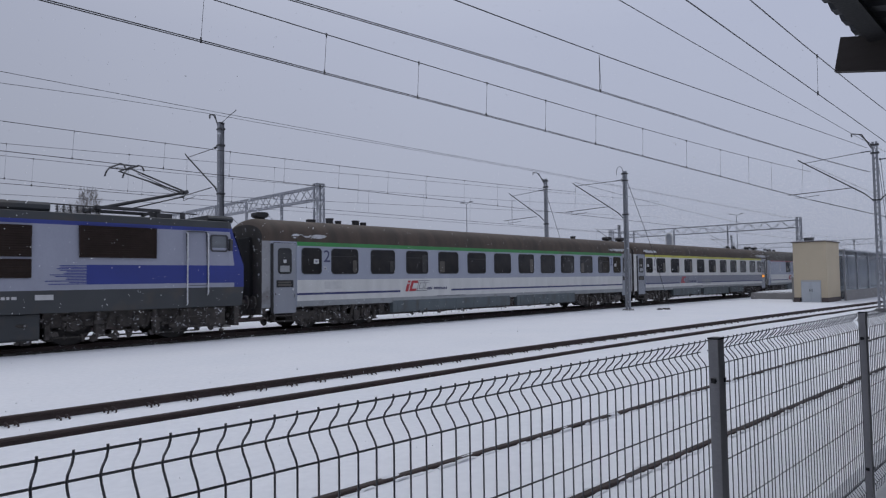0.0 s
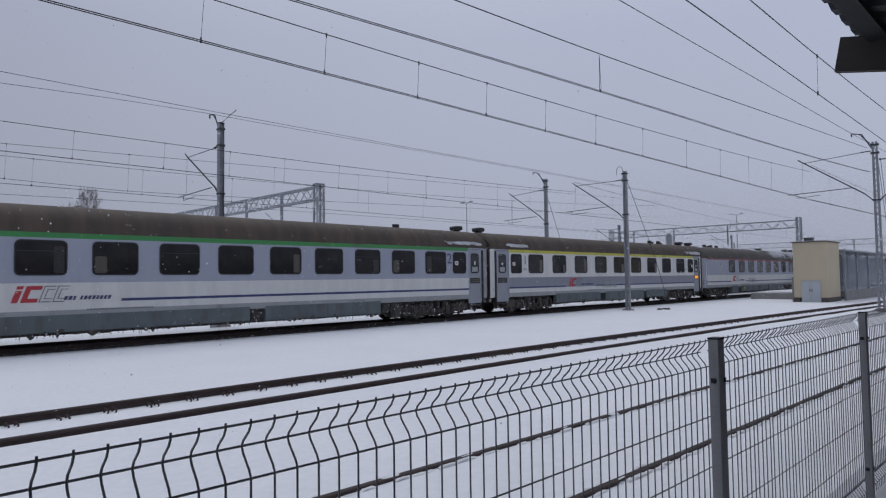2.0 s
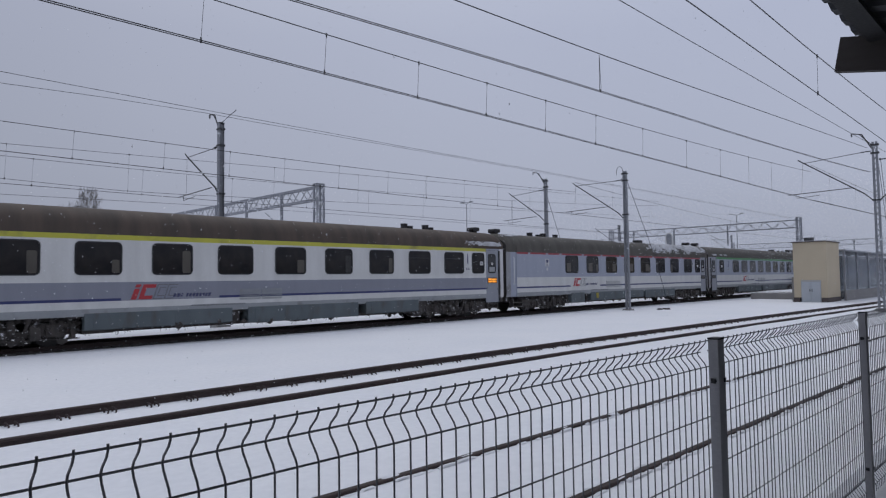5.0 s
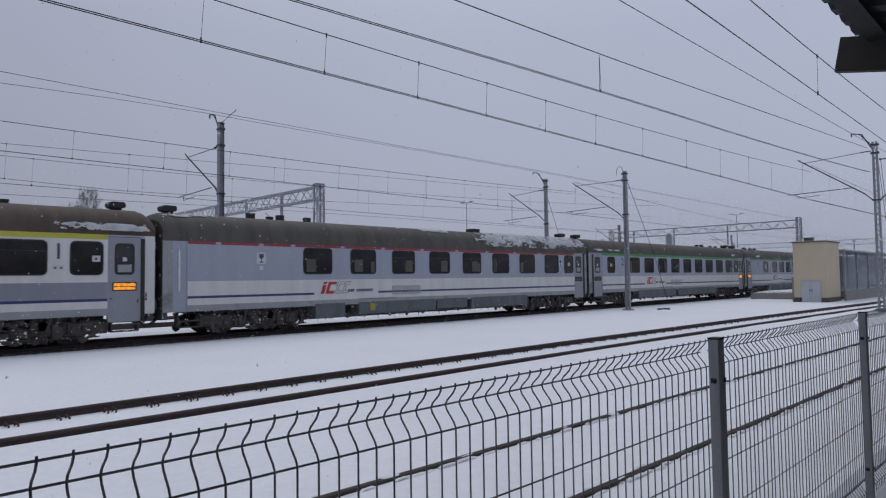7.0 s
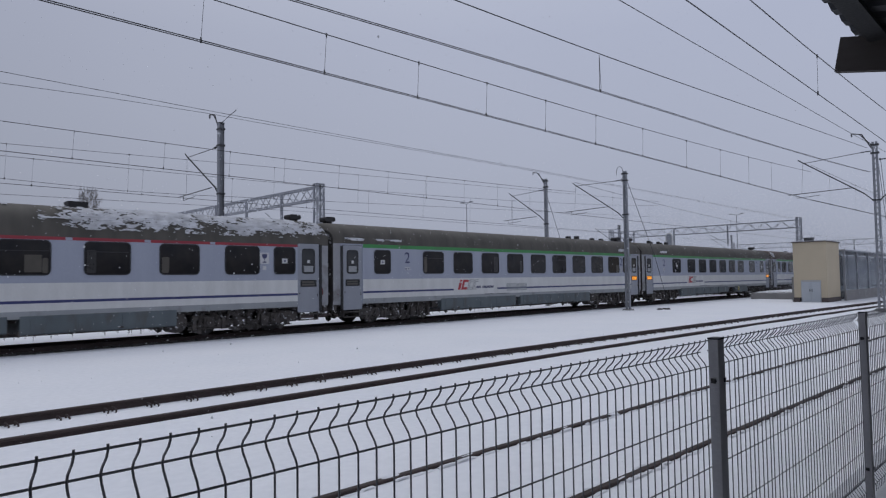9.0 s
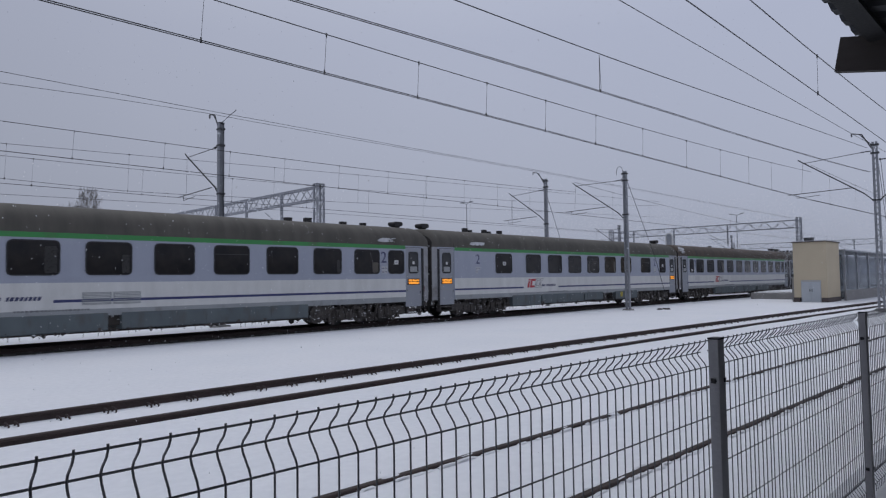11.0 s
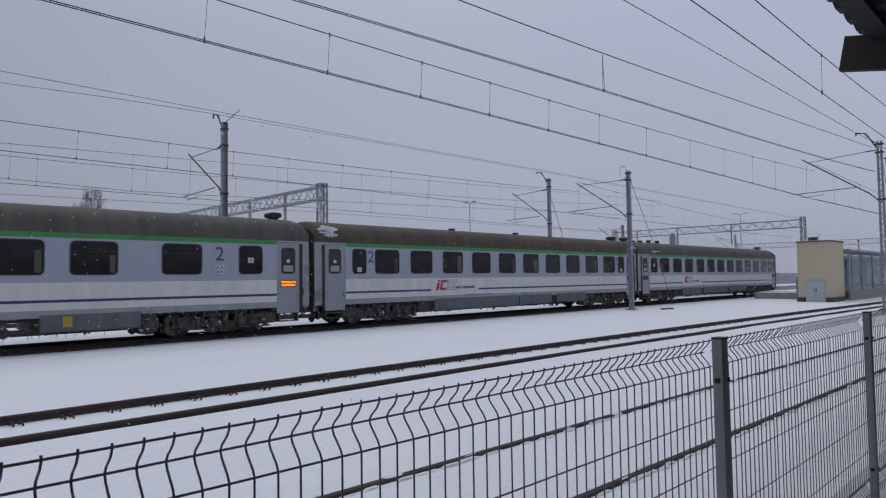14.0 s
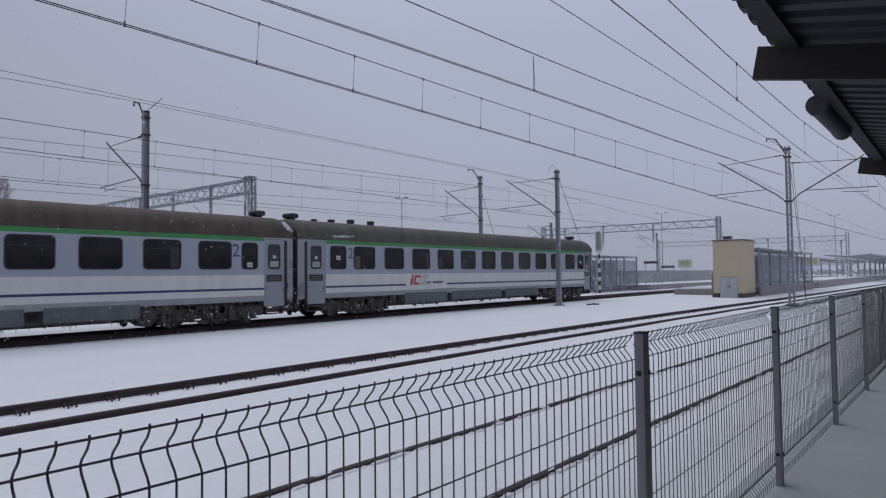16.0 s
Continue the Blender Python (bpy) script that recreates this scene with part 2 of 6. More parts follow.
# ---- mesh tools ----
class Build:
    """Collects vertices and faces, with a material slot each, and makes one mesh."""

    def __init__(self):
        self.v, self.f, self.m = [], [], []

    def quad(self, *p, mi=0):
        i = len(self.v)
        self.v += [tuple(q) for q in p]
        self.f.append(tuple(range(i, i + len(p))))
        self.m.append(mi)

    def box(self, x0, y0, z0, x1, y1, z1, mi=0, c=0.0):
        """A box; c: the chamfer of its long edges along x."""
        if c > 0:
            ring = [(y0 + c, z0), (y1 - c, z0), (y1, z0 + c), (y1, z1 - c), (y1 - c, z1), (y0 + c, z1), (y0, z1 - c), (y0, z0 + c)]
            return self.extrude([(y, z, mi) for y, z in ring], [x0, x1])
        i = len(self.v)
        self.v += [(x0, y0, z0), (x1, y0, z0), (x1, y1, z0), (x0, y1, z0), (x0, y0, z1), (x1, y0, z1), (x1, y1, z1), (x0, y1, z1)]
        self.f += [tuple(i + k for k in q) for q in ((3, 2, 1, 0), (4, 5, 6, 7), (0, 1, 5, 4), (1, 2, 6, 5), (2, 3, 7, 6), (3, 0, 4, 7))]
        self.m += [mi] * 6
        return self

    def extrude(self, ring, xs, shift=None, pick=None, caps=True, capmi=None):
        """A closed ring of (y, z, slot) along the stations xs. shift(x, y, z) moves a point; pick(xmid, slot) chooses the slot."""
        i, n = len(self.v), len(ring)
        for x in xs:
            for y, z, _ in ring:
                self.v.append(shift(x, y, z) if shift else (x, y, z))
        for a in range(len(xs) - 1):
            for k in range(n):
                k2 = (k + 1) % n
                self.f.append((i + a * n + k, i + (a + 1) * n + k, i + (a + 1) * n + k2, i + a * n + k2))
                self.m.append(pick((xs[a] + xs[a + 1]) / 2, ring[k][2]) if pick else ring[k][2])
        if caps:
            for a, rev in ((0, False), (len(xs) - 1, True)):
                face = tuple(i + a * n + k for k in range(n))
                self.f.append(face[::-1] if rev else face)
                self.m.append(ring[0][2] if capmi is None else capmi)
        return self

    def tube(self, p, q, r, n=6, r2=None, mi=0, caps=True):
        p, q = Vector(p), Vector(q)
        d = (q - p).normalized()
        a = d.orthogonal().normalized()
        b = d.cross(a)
        i = len(self.v)
        for c, rad in ((p, r), (q, r if r2 is None else r2)):
            for k in range(n):
                t = 2 * math.pi * k / n
                self.v.append(tuple(c + a * (rad * math.cos(t)) + b * (rad * math.sin(t))))
        for k in range(n):
            k2 = (k + 1) % n
            self.f.append((i + k, i + k2, i + n + k2, i + n + k))
            self.m.append(mi)
        if caps:
            self.f += [tuple(i + k for k in reversed(range(n))), tuple(i + n + k for k in range(n))]
            self.m += [mi, mi]
        return self

    def path(self, pts, r, n=6, mi=0):
        """One continuous bent rod through the points."""
        pts = [Vector(p) for p in pts]
        last, i = len(pts) - 1, len(self.v)
        a = (pts[1] - pts[0]).normalized().orthogonal().normalized()
        for j, p in enumerate(pts):
            d = (pts[min(j + 1, last)] - pts[max(j - 1, 0)]).normalized()
            a = (a - d * a.dot(d)).normalized()
            b = d.cross(a)
            for k in range(n):
                t = 2 * math.pi * k / n
                self.v.append(tuple(p + a * (r * math.cos(t)) + b * (r * math.sin(t))))
        for j in range(last):
            o = i + j * n
            self.f += [(o + k, o + (k + 1) % n, o + n + (k + 1) % n, o + n + k) for k in range(n)]
        o = i + last * n
        self.f += [tuple(i + k for k in reversed(range(n))), tuple(o + k for k in range(n))]
        self.m += [mi] * (n * last + 2)
        return self

    def disc_y(self, x, z, y0, y1, r, n=20, mi=0):
        return self.tube((x, y0, z), (x, y1, z), r, n, mi=mi)

    def plate(self, outline, y0, y1, mi=0):
        """A flat plate in x and z, from an outline of (x, z), between y0 (near) and y1."""
        i, n = len(self.v), len(outline)
        self.v += [(x, y0, z) for x, z in outline] + [(x, y1, z) for x, z in outline]
        self.f += [tuple(range(i, i + n)), tuple(reversed(range(i + n, i + 2 * n)))]
        self.f += [(i + k, i + n + k, i + n + (k + 1) % n, i + (k + 1) % n) for k in range(n)]
        self.m += [mi] * (n + 2)
        return self

    def frame_ring(self, inner, outer, y0, y1, mi=0):
        i, n = len(self.v), len(inner)
        for y in (y0, y1):
            self.v += [(x, y, z) for x, z in outer] + [(x, y, z) for x, z in inner]
        o0, n0, o1, n1 = i, i + n, i + 2 * n, i + 3 * n
        for k in range(n):
            j = (k + 1) % n
            self.f += [(o0 + k, o0 + j, n0 + j, n0 + k), (o1 + k, n1 + k, n1 + j, o1 + j), (o0 + k, o1 + k, o1 + j, o0 + j), (n0 + k, n0 + j, n1 + j, n1 + k)]
            self.m += [mi] * 4
        return self

    def mesh(self, name, *mats, smooth=False):
        me = bpy.data.meshes.new(name)
        me.from_pydata(self.v, [], self.f)
        for m in mats:
            me.materials.append(m)
        if len(mats) > 1:
            me.polygons.foreach_set("material_index", self.m)
        me.update()
        bm = bmesh.new()
        bm.from_mesh(me)
        bmesh.ops.recalc_face_normals(bm, faces=bm.faces)
        bm.to_mesh(me)
        bm.free()
        if smooth:
            me.shade_smooth()
            me.set_sharp_from_angle(angle=radians(35))
        return me


def rounded(x0, z0, x1, z1, r, n=4):
    out = []
    for cx, cz, a in ((x1 - r, z1 - r, 0), (x0 + r, z1 - r, 90), (x0 + r, z0 + r, 180), (x1 - r, z0 + r, 270)):
        for k in range(n + 1):
            t = radians(a + 90 * k / n)
            out.append((cx + r * math.cos(t), cz + r * math.sin(t)))
    return out


def put(name, me, parent=None, label="", at=None):
    ob = new(name, me)
    if parent is not None:
        ob.parent = parent
    if at is not None:
        ob.matrix_basis = at
    return tagged(ob, label)


def part(name, b, mats, parent, label="", at=None, smooth=False):
    mats = mats if isinstance(mats, (list, tuple)) else [mats]
    return put(name, b.mesh(name, *mats, smooth=smooth), parent, label, at)


def thing(name, label, category, group="", kind="", at=None):
    ob = new(name)
    ob.empty_display_size = 0.3
    if at is not None:
        ob.matrix_basis = at
    return tagged(ob, label, category, group, kind)


def lettering(name, text, size, mat, parent, at, shear=0.0, bold=0.0):
    cu = bpy.data.curves.new(name, "FONT")
    cu.body, cu.size, cu.extrude, cu.shear, cu.offset, cu.align_x = text, size, 0.002, shear, bold, "CENTER"
    tmp = bpy.data.objects.new(name, cu)
    me = bpy.data.meshes.new_from_object(tmp)
    bpy.data.objects.remove(tmp)
    me.materials.clear()
    me.materials.append(mat)
    return put(name, me, parent, at=at)


# ---- the ground and the tracks ----
TRAIN_Y = 22.1


def bend(y0, x0, k, x):
    """The centre line of a track that drifts slowly towards the platform."""
    d = max(0.0, min(x, 45.0) - x0)
    return y0 - k * d * d - (max(0.0, x - 45.0) * 0.03)


def line_main(x):
    return bend(9.72, 4.0, 0.0006, x)


def line_near(x):
    return 3.78 - 0.024 * (min(max(x, -10), 40) - 3) - max(0.0, x - 40) * 0.012


def line_train(x):
    return TRAIN_Y


def line_far(x):
    return 29.2


def line_farther(x):
    return 34.6


def snow_height(x, y):
    z = -0.11 + 0.02 * noise.noise((x * 0.35, y * 0.35, 0)) + 0.008 * noise.noise((x * 1.7, y * 1.7, 3))
    if -30 < x < 130:
        for f, half, level in ((line_main, 1.5, -0.125), (line_near, 1.4, -0.03), (line_train, 1.75, -0.17)):
            d = abs(y - f(x))
            if d < half + 0.5:
                k = min(1.0, max(0.0, (half + 0.5 - d) / 0.5))
                z = z * (1 - k) + k * (level + 0.25 * (z + 0.11))
        bed = y - line_train(x)
        if 0.82 < bed < 2.6:
            z = -0.03 + 0.3 * (z + 0.17)
        bank = line_main(x) - y
        if 0.7 < bank < 2.6:
            z += 0.062 * min(1.0, (bank - 0.7) / 0.15) * min(1.0, (2.6 - bank) / 0.8)
    return z


def ground():
    xs = [-1600, -900, -400, -200, -100, -60, -40, -25, -15, -10] + [-6 + 0.4 * k for k in range(160)] + [58 + 1.5 * k for k in range(20)] + [95, 110, 130, 160, 220, 320, 500, 900, 1600]
    ys = [-1600, -900, -400, -150, -60, -30, -12, -4, 0] + [1.0 + 0.2 * k for k in range(130)] + [28, 30, 33, 37, 42, 50, 65, 90, 130, 200, 350, 600, 1000, 1600]
    b = Build()
    b.v = [(x, y, snow_height(x, y)) for x in xs for y in ys]
    n = len(ys)
    b.f = [(i * n + j, (i + 1) * n + j, (i + 1) * n + j + 1, i * n + j + 1) for i in range(len(xs) - 1) for j in range(n - 1)]
    b.m = [0] * len(b.f)
    tagged(part("ground", b, SNOW, None, smooth=True), "level ground under fresh white snow", "ground", kind="structure")


RAIL_RING = [(-0.07, -0.17), (0.07, -0.17), (0.07, -0.155), (0.015, -0.135), (0.012, -0.05), (0.035, -0.038), (0.036, -0.008), (0.028, 0),
             (-0.028, 0), (-0.036, -0.008), (-0.035, -0.038), (-0.012, -0.05), (-0.015, -0.135), (-0.07, -0.155)]


def track(label, line, x0, x1, clips=None, ballast=False):
    t = thing("railway_track", label, "railway track", kind="structure")
    xs = [x0 + (x1 - x0) * k / 90 for k in range(91)]
    for side in (-0.7525, 0.7525):
        b = Build()
        b.extrude([(y, z, 1 if z == 0 and y > 0 else 0) for y, z in RAIL_RING], xs, shift=lambda x, y, z: (x, line(x) + side + y, z))
        part("rail", b, [RAIL, RAIL_TOP], t, "rusty steel rail standing out of the snow", smooth=False)
    if ballast:
        b = Build()
        stones = random.Random(4)
        for k in range(2600):
            x, y = stones.uniform(x0 * 0.2, 75), -stones.uniform(0.82, 1.1)
            r = stones.uniform(0.02, 0.045)
            z = -0.16 + stones.uniform(-0.01, 0.02)
            b.box(x - r, line(x) + y - r, z, x + r * 0.7, line(x) + y + r, z + r * 1.3)
        b.extrude([(-1.0, -0.19, 0), (-0.97, -0.15, 0), (-0.66, -0.145, 0), (-0.66, -0.19, 0)], [x0, x1], shift=lambda x, y, z: (x, line(x) + y, z))
        tagged(part("ballast", b, BALLAST, t, "dark wet ballast swept clear of snow"), kind="stuff")
    if clips:
        b = Build()
        for dx in (-0.055, 0.055):
            b.path([(dx, -0.1, -0.16), (dx, -0.115, -0.07), (dx - 0.012, -0.19, -0.062), (dx + 0.015, -0.235, -0.1), (dx, -0.245, -0.16)], 0.015, 5)
        me = b.mesh("rail_clip", RAIL)
        x, k = clips[0], 0
        while x < clips[1]:
            for side in (-0.7525, 0.7525):
                put("rail_clip", me, t, at=pose(x, line(x) + side, random.Random(k).uniform(-0.015, 0.01) - (0.035 if side < 0 else 0.0)))
                k += 1
            x += 0.618
    return t


def platform_slab(label, x0, x1, y0, y1, top, wall=CONCRETE, snow=SNOW):
    """A station platform: concrete edge walls and a snow cover with a soft rim."""
    p = thing("platform", label, "platform", kind="structure")
    part("edge_wall", Build().box(x0, y0, -0.4, x1, y1, top - 0.05), wall, p)
    b = Build()
    nx, ny = max(4, int((x1 - x0) / 0.8)), max(4, int((y1 - y0) / 0.4))
    nx, ny = min(nx, 90), min(ny, 24)
    for i in range(nx + 1):
        for j in range(ny + 1):
            x, y = x0 + (x1 - x0) * i / nx, y0 + (y1 - y0) * j / ny
            edge = min(i, nx - i, j, ny - j)
            z = top - (0.045 if edge == 0 else 0.0) + 0.015 * noise.noise((x * 0.7, y * 0.7, 7))
            b.v.append((x, y, z))
    b.f = [(i * (ny + 1) + j, (i + 1) * (ny + 1) + j, (i + 1) * (ny + 1) + j + 1, i * (ny + 1) + j + 1) for i in range(nx) for j in range(ny)]
    b.m = [0] * len(b.f)
    part("snow_cover", b, snow, p, "fresh snow lying on the platform", smooth=True)
    return p


# ---- the wire fence beside the camera ----
FENCE_Z0, FENCE_Z1 = 0.27, 1.51


def fence_y(x):
    return 1.125 - 0.013 * x


def fence():
    """One run of fence: posts with caps and clamps, and panels of single wires between them."""
    fe = thing("wire_fence", "grey welded wire mesh fence with folded top on square posts", "fence", kind="structure")
    rnd = random.Random(77)
    posts = [-4.83, -2.33, 0.17, 2.70, 5.06, 7.36, 9.62] + [11.9 + 2.3 * k for k in range(9)]
    hgt = FENCE_Z1 - FENCE_Z0
    prof = [(1.0, 0.0), (0.991, 0.0), (0.98, 0.008), (0.964, 0.029), (0.954, 0.036), (0.944, 0.031), (0.922, 0.007), (0.911, 0.0), (0.125, 0.0), (0.085, 0.034), (0.045, 0.0), (0.01, 0.0)]
    prof = [(y, FENCE_Z0 + hgt * z) for z, y in prof]
    wire_mesh = Build().path([(0, y, z) for y, z in prof], 0.0024, 5).mesh("vertical_wire", FENCE)
    post_mesh = Build().extrude([(-0.02, FENCE_Z0 - 0.12, 0), (0.02, FENCE_Z0 - 0.12, 0), (0.02, FENCE_Z1 - 0.004, 0), (-0.02, FENCE_Z1 - 0.004, 0)], [-0.03, 0.03]).mesh("post", POST)
    cap = Build().box(-0.032, -0.022, FENCE_Z1 - 0.004, 0.032, 0.022, FENCE_Z1 + 0.003).mesh("cap", RUBBER)
    clamps = []
    for z in (FENCE_Z1 - 0.172, FENCE_Z0 + 0.21):
        c = Build().box(-0.034, -0.007, z - 0.01, -0.0295, 0.012, z + 0.01)
        c.tube((-0.043, -0.002, z), (-0.03, -0.002, z), 0.009, 8)
        c.box(0.018, -0.024, z - 0.009, 0.033, -0.0195, z + 0.009)
        clamps.append(c.mesh("clamp", RUBBER))
    levels = ((0.953, 0.036), (0.909, 0), (0.745, 0), (0.581, 0), (0.419, 0), (0.262, 0), (0.125, 0), (0.085, 0.034), (0.045, 0))
    for k, x in enumerate(posts):
        fp = put("post", post_mesh, fe, "grey painted square steel post", at=pose(x, fence_y(x), 0, 0, 0, -0.745))
        put("cap", cap, fp, "black plastic cap")
        for c in clamps:
            put("clamp", c, fp, "black panel clamp")
        if k == len(posts) - 1:
            break
        span = posts[k + 1] - x
        z = FENCE_Z0 + hgt * 0.9935
        pan = part("panel", Build().tube((0.035, 0.006, z), (span - 0.035, 0.006, z), 0.0026, 5), FENCE, fe, "welded wire mesh panel", at=pose(x, fence_y(x) + 0.01, 0, 0, 0, -0.745))
        for zz, y in levels:
            z = FENCE_Z0 + hgt * zz
            part("horizontal_wire", Build().tube((0.035, y + 0.006, z), (span - 0.035, y + 0.006, z), 0.0026, 5), FENCE, pan)
        n = int((span - 0.08) / 0.05)
        start = (span - 0.05 * n) / 2
        if k == 2:
            start, n = 0.048, 48
        if x < 9:
            for j in range(n + 1):
                slip = 0.0 if x < 2 else rnd.uniform(-0.004, 0.004)
                put("vertical_wire", wire_mesh, pan, at=pose(start + (0.0501 if k == 2 else 0.05) * j + slip, 0, 0, 0, slip * 40, 0))
        else:
            b = Build()
            for j in range(n + 1):
                slip, lean = rnd.uniform(-0.008, 0.008), rnd.uniform(-0.006, 0.006)
                b.path([(start + 0.05 * j + slip + lean * z, y, z) for y, z in prof], 0.0026, 4)
            tagged(part("vertical_wires", b, FENCE, pan), kind="stuff")


def through3(p, q, r, xs):
    """A gently curved wire through three points."""
    out = []
    for x in xs:
        a = (x - q[0]) * (x - r[0]) / ((p[0] - q[0]) * (p[0] - r[0]))
        b = (x - p[0]) * (x - r[0]) / ((q[0] - p[0]) * (q[0] - r[0]))
        c = (x - p[0]) * (x - q[0]) / ((r[0] - p[0]) * (r[0] - q[0]))
        out.append((x, a * p[1] + b * q[1] + c * r[1], a * p[2] + b * q[2] + c * r[2]))
    return out


# ---- overhead line: poles, brackets and wires ----
def lattice_pole(x, y, top, ground_z=-0.2, label="grey lattice steel catenary pole on a concrete foot", width=0.30):
    p = thing("catenary_pole", label, "pole", "catenary poles", at=pose(x, y, 0))
    for s in (-1, 1):
        b = Build()
        b.extrude([(s * width / 2, ground_z + 0.1, 0), (s * width / 2 - s * 0.085, ground_z + 0.1, 0), (s * (width * 0.38) - s * 0.08, top, 0), (s * width * 0.38, top, 0)], [-0.075, 0.075])
        part("upright", b, STEEL, p)
    b = Build()
    n = int((top - ground_z) / 0.27)
    for k in range(n):
        z0, z1 = ground_z + 0.3 + 0.27 * k, ground_z + 0.3 + 0.27 * (k + 1)
        if z1 > top - 0.1:
            break
        a = 1 if k % 2 else -1
        for xf in (-0.07, 0.07):
            b.tube((xf, -a * width * 0.36, z0), (xf, a * width * 0.36, z1), 0.019, 4)
    part("lattice_bracing", b, STEEL, p)
    for z in (top - 0.15, top - 0.55, 5.35):
        part("clamp_band", Build().box(-0.09, -width / 2 - 0.03, z - 0.04, 0.09, width / 2 + 0.03, z + 0.04), STEEL_DARK, p, "dark steel bracket band")
    b = Build()
    b.extrude([(-0.3, ground_z - 0.2, 0), (0.3, ground_z - 0.2, 0), (0.28, ground_z + 0.08, 0), (0.19, ground_z + 0.16, 0), (-0.19, ground_z + 0.16, 0), (-0.28, ground_z + 0.08, 0)], [-0.24, 0.24])
    part("foundation", b, CONCRETE, p, "concrete foot dusted with snow")
    return p


def h_pole(x, y, top, ground_z=-0.2):
    p = thing("catenary_pole", "grey rolled steel catenary pole with bracket arm", "pole", "catenary poles", at=pose(x, y, 0))
    b = Build()
    for xs in ((-0.11, -0.095), (0.095, 0.11)):
        b.box(xs[0], -0.1, ground_z, xs[1], 0.1, top)
    b.box(-0.095, -0.008, ground_z, 0.095, 0.008, top - 0.02)
    part("column", b, STEEL, p)
    for z in (top - 0.25, 7.42, 5.42):
        part("clamp_band", Build().box(-0.13, -0.14, z - 0.035, 0.13, 0.14, z + 0.035), STEEL_DARK, p)
    part("head_plate", Build().box(-0.12, -0.12, top, 0.12, 0.12, top + 0.02), STEEL_DARK, p)
    b = Build()
    b.box(-0.3, -0.3, ground_z - 0.1, 0.3, 0.3, ground_z + 0.25)
    part("foundation", b, CONCRETE, p)
    return p


def insulator(b, p, q, r=0.045, n=5):
    p, q = Vector(p), Vector(q)
    b.tube(p, q, 0.02, 6)
    for k in range(n):
        c, d = p.lerp(q, (k + 0.3) / n), p.lerp(q, (k + 0.7) / n)
        b.tube(c, d, r, 8, r2=r * 0.6)


def cantilever(pole, reach, base=0.15, z_top=7.05, z_low=5.15, z_mess=7.2, z_contact=5.6, s=1):
    """Bracket arm on a pole. reach: how far the arm's tip stands from the pole across the track, on side s."""
    b = Build()
    tip = (0, s * reach, z_mess)
    b.tube((0, s * (base + 0.35), z_low + 0.35), tip, 0.033, 6)
    b.tube(tip, (0, s * (reach + 0.22), z_mess + 0.16), 0.03, 6)
    part("strut_tube", b, STEEL_DARK, pole, "dark diagonal bracket tube")
    b = Build()
    b.tube((0, s * (base + 0.45), z_top), (0, s * (reach - 0.05), z_mess - 0.04), 0.016, 6)
    part("top_tie", b, STEEL_DARK, pole)
    for p, q in (((0, s * base, z_low), (0, s * (base + 0.4), z_low + 0.4)), ((0, s * base, z_top + 0.02), (0, s * (base + 0.45), z_top))):
        b = Build()
        insulator(b, p, q)
        part("insulator", b, RUBBER, pole, "dark ribbed insulator")
    b = Build()
    k = (z_contact + 0.28 - z_low - 0.35) / (z_mess - z_low - 0.35)
    yk = base + 0.35 + (reach - base - 0.35) * max(0.12, k)
    b.tube((0, s * yk, z_contact + 0.3), (0, s * (reach + 0.75), z_contact + 0.22), 0.02, 6)
    b.path([(0, s * (reach + 0.35), z_contact + 0.22), (0, s * (reach + 0.35), z_contact + 0.02), (0, s * (reach - 0.75), z_contact + 0.08)], 0.014, 5)
    part("registration_arm", b, STEEL_DARK, pole, "thin horizontal steady arm")
    b = Build()
    b.tube((0, s * reach, z_mess), (0, s * (reach + 0.1), z_contact + 0.2), 0.006, 4)
    part("hanger_wire", b, WIRE, pole)


def horn(pole, top, s=1, reach=0.8):
    """The bent bracket at a pole's head that carries the feeder."""
    b = Build()
    b.path([(0, s * 0.1, top - 0.35), (0, s * reach * 0.55, top + 0.45), (0, s * reach, top + 0.55)], 0.028, 6)
    b.path([(0, s * 0.14, top - 0.1), (0, s * reach * 0.7, top + 0.5)], 0.018, 5)
    insulator(b, (0, s * reach, top + 0.55), (0, s * reach, top + 0.38), 0.05, 3)
    part("feeder_horn", b, STEEL_DARK, pole, "bent steel feeder bracket")


def wire_run(name, label, rows, r=0.009, twin=0.0, parent=None):
    """One wire through the points of rows, sagging a little where the rows say so."""
    for dy in ((-twin, twin) if twin else (0,)):
        ob = part(name, Build().path([(x, y + dy, z) for x, y, z in rows], r, 5), WIRE, parent, label)
    return ob


def catenary(label, x0, x1, line, z_contact, mess, droppers, twin=0.035, rc=0.009, rm=0.010):
    """Contact wire, carrier and droppers. mess(x): the carrier's height; z_contact: the contact wire's, a number or a function of x."""
    low = z_contact if callable(z_contact) else lambda x: z_contact
    c = thing("overhead_line", label, "overhead wire", "overhead lines")
    xs = [x0 + (x1 - x0) * k / 40 for k in range(41)]
    wire_run("contact_wire", "dark contact wire", [(x, line(x), low(x)) for x in xs], rc, twin, c)
    wire_run("carrier_wire", "dark carrier cable", [(x, line(x), mess(x)) for x in xs], rm, 0, c)
    for x in droppers:
        b = Build()
        z = low(x)
        b.tube((x, line(x), z), (x + 0.05, line(x), mess(x + 0.05)), 0.004, 4)
        b.tube((x, line(x), z - 0.03), (x, line(x), z + 0.06), 0.016, 5)
        b.tube((x + 0.05, line(x), mess(x) - 0.05), (x + 0.05, line(x), mess(x) + 0.03), 0.014, 5)
        part("dropper", b, WIRE, c)
    return c


def sag(x_lo, z_lo, k):
    return lambda x: z_lo + k * (x - x_lo) ** 2


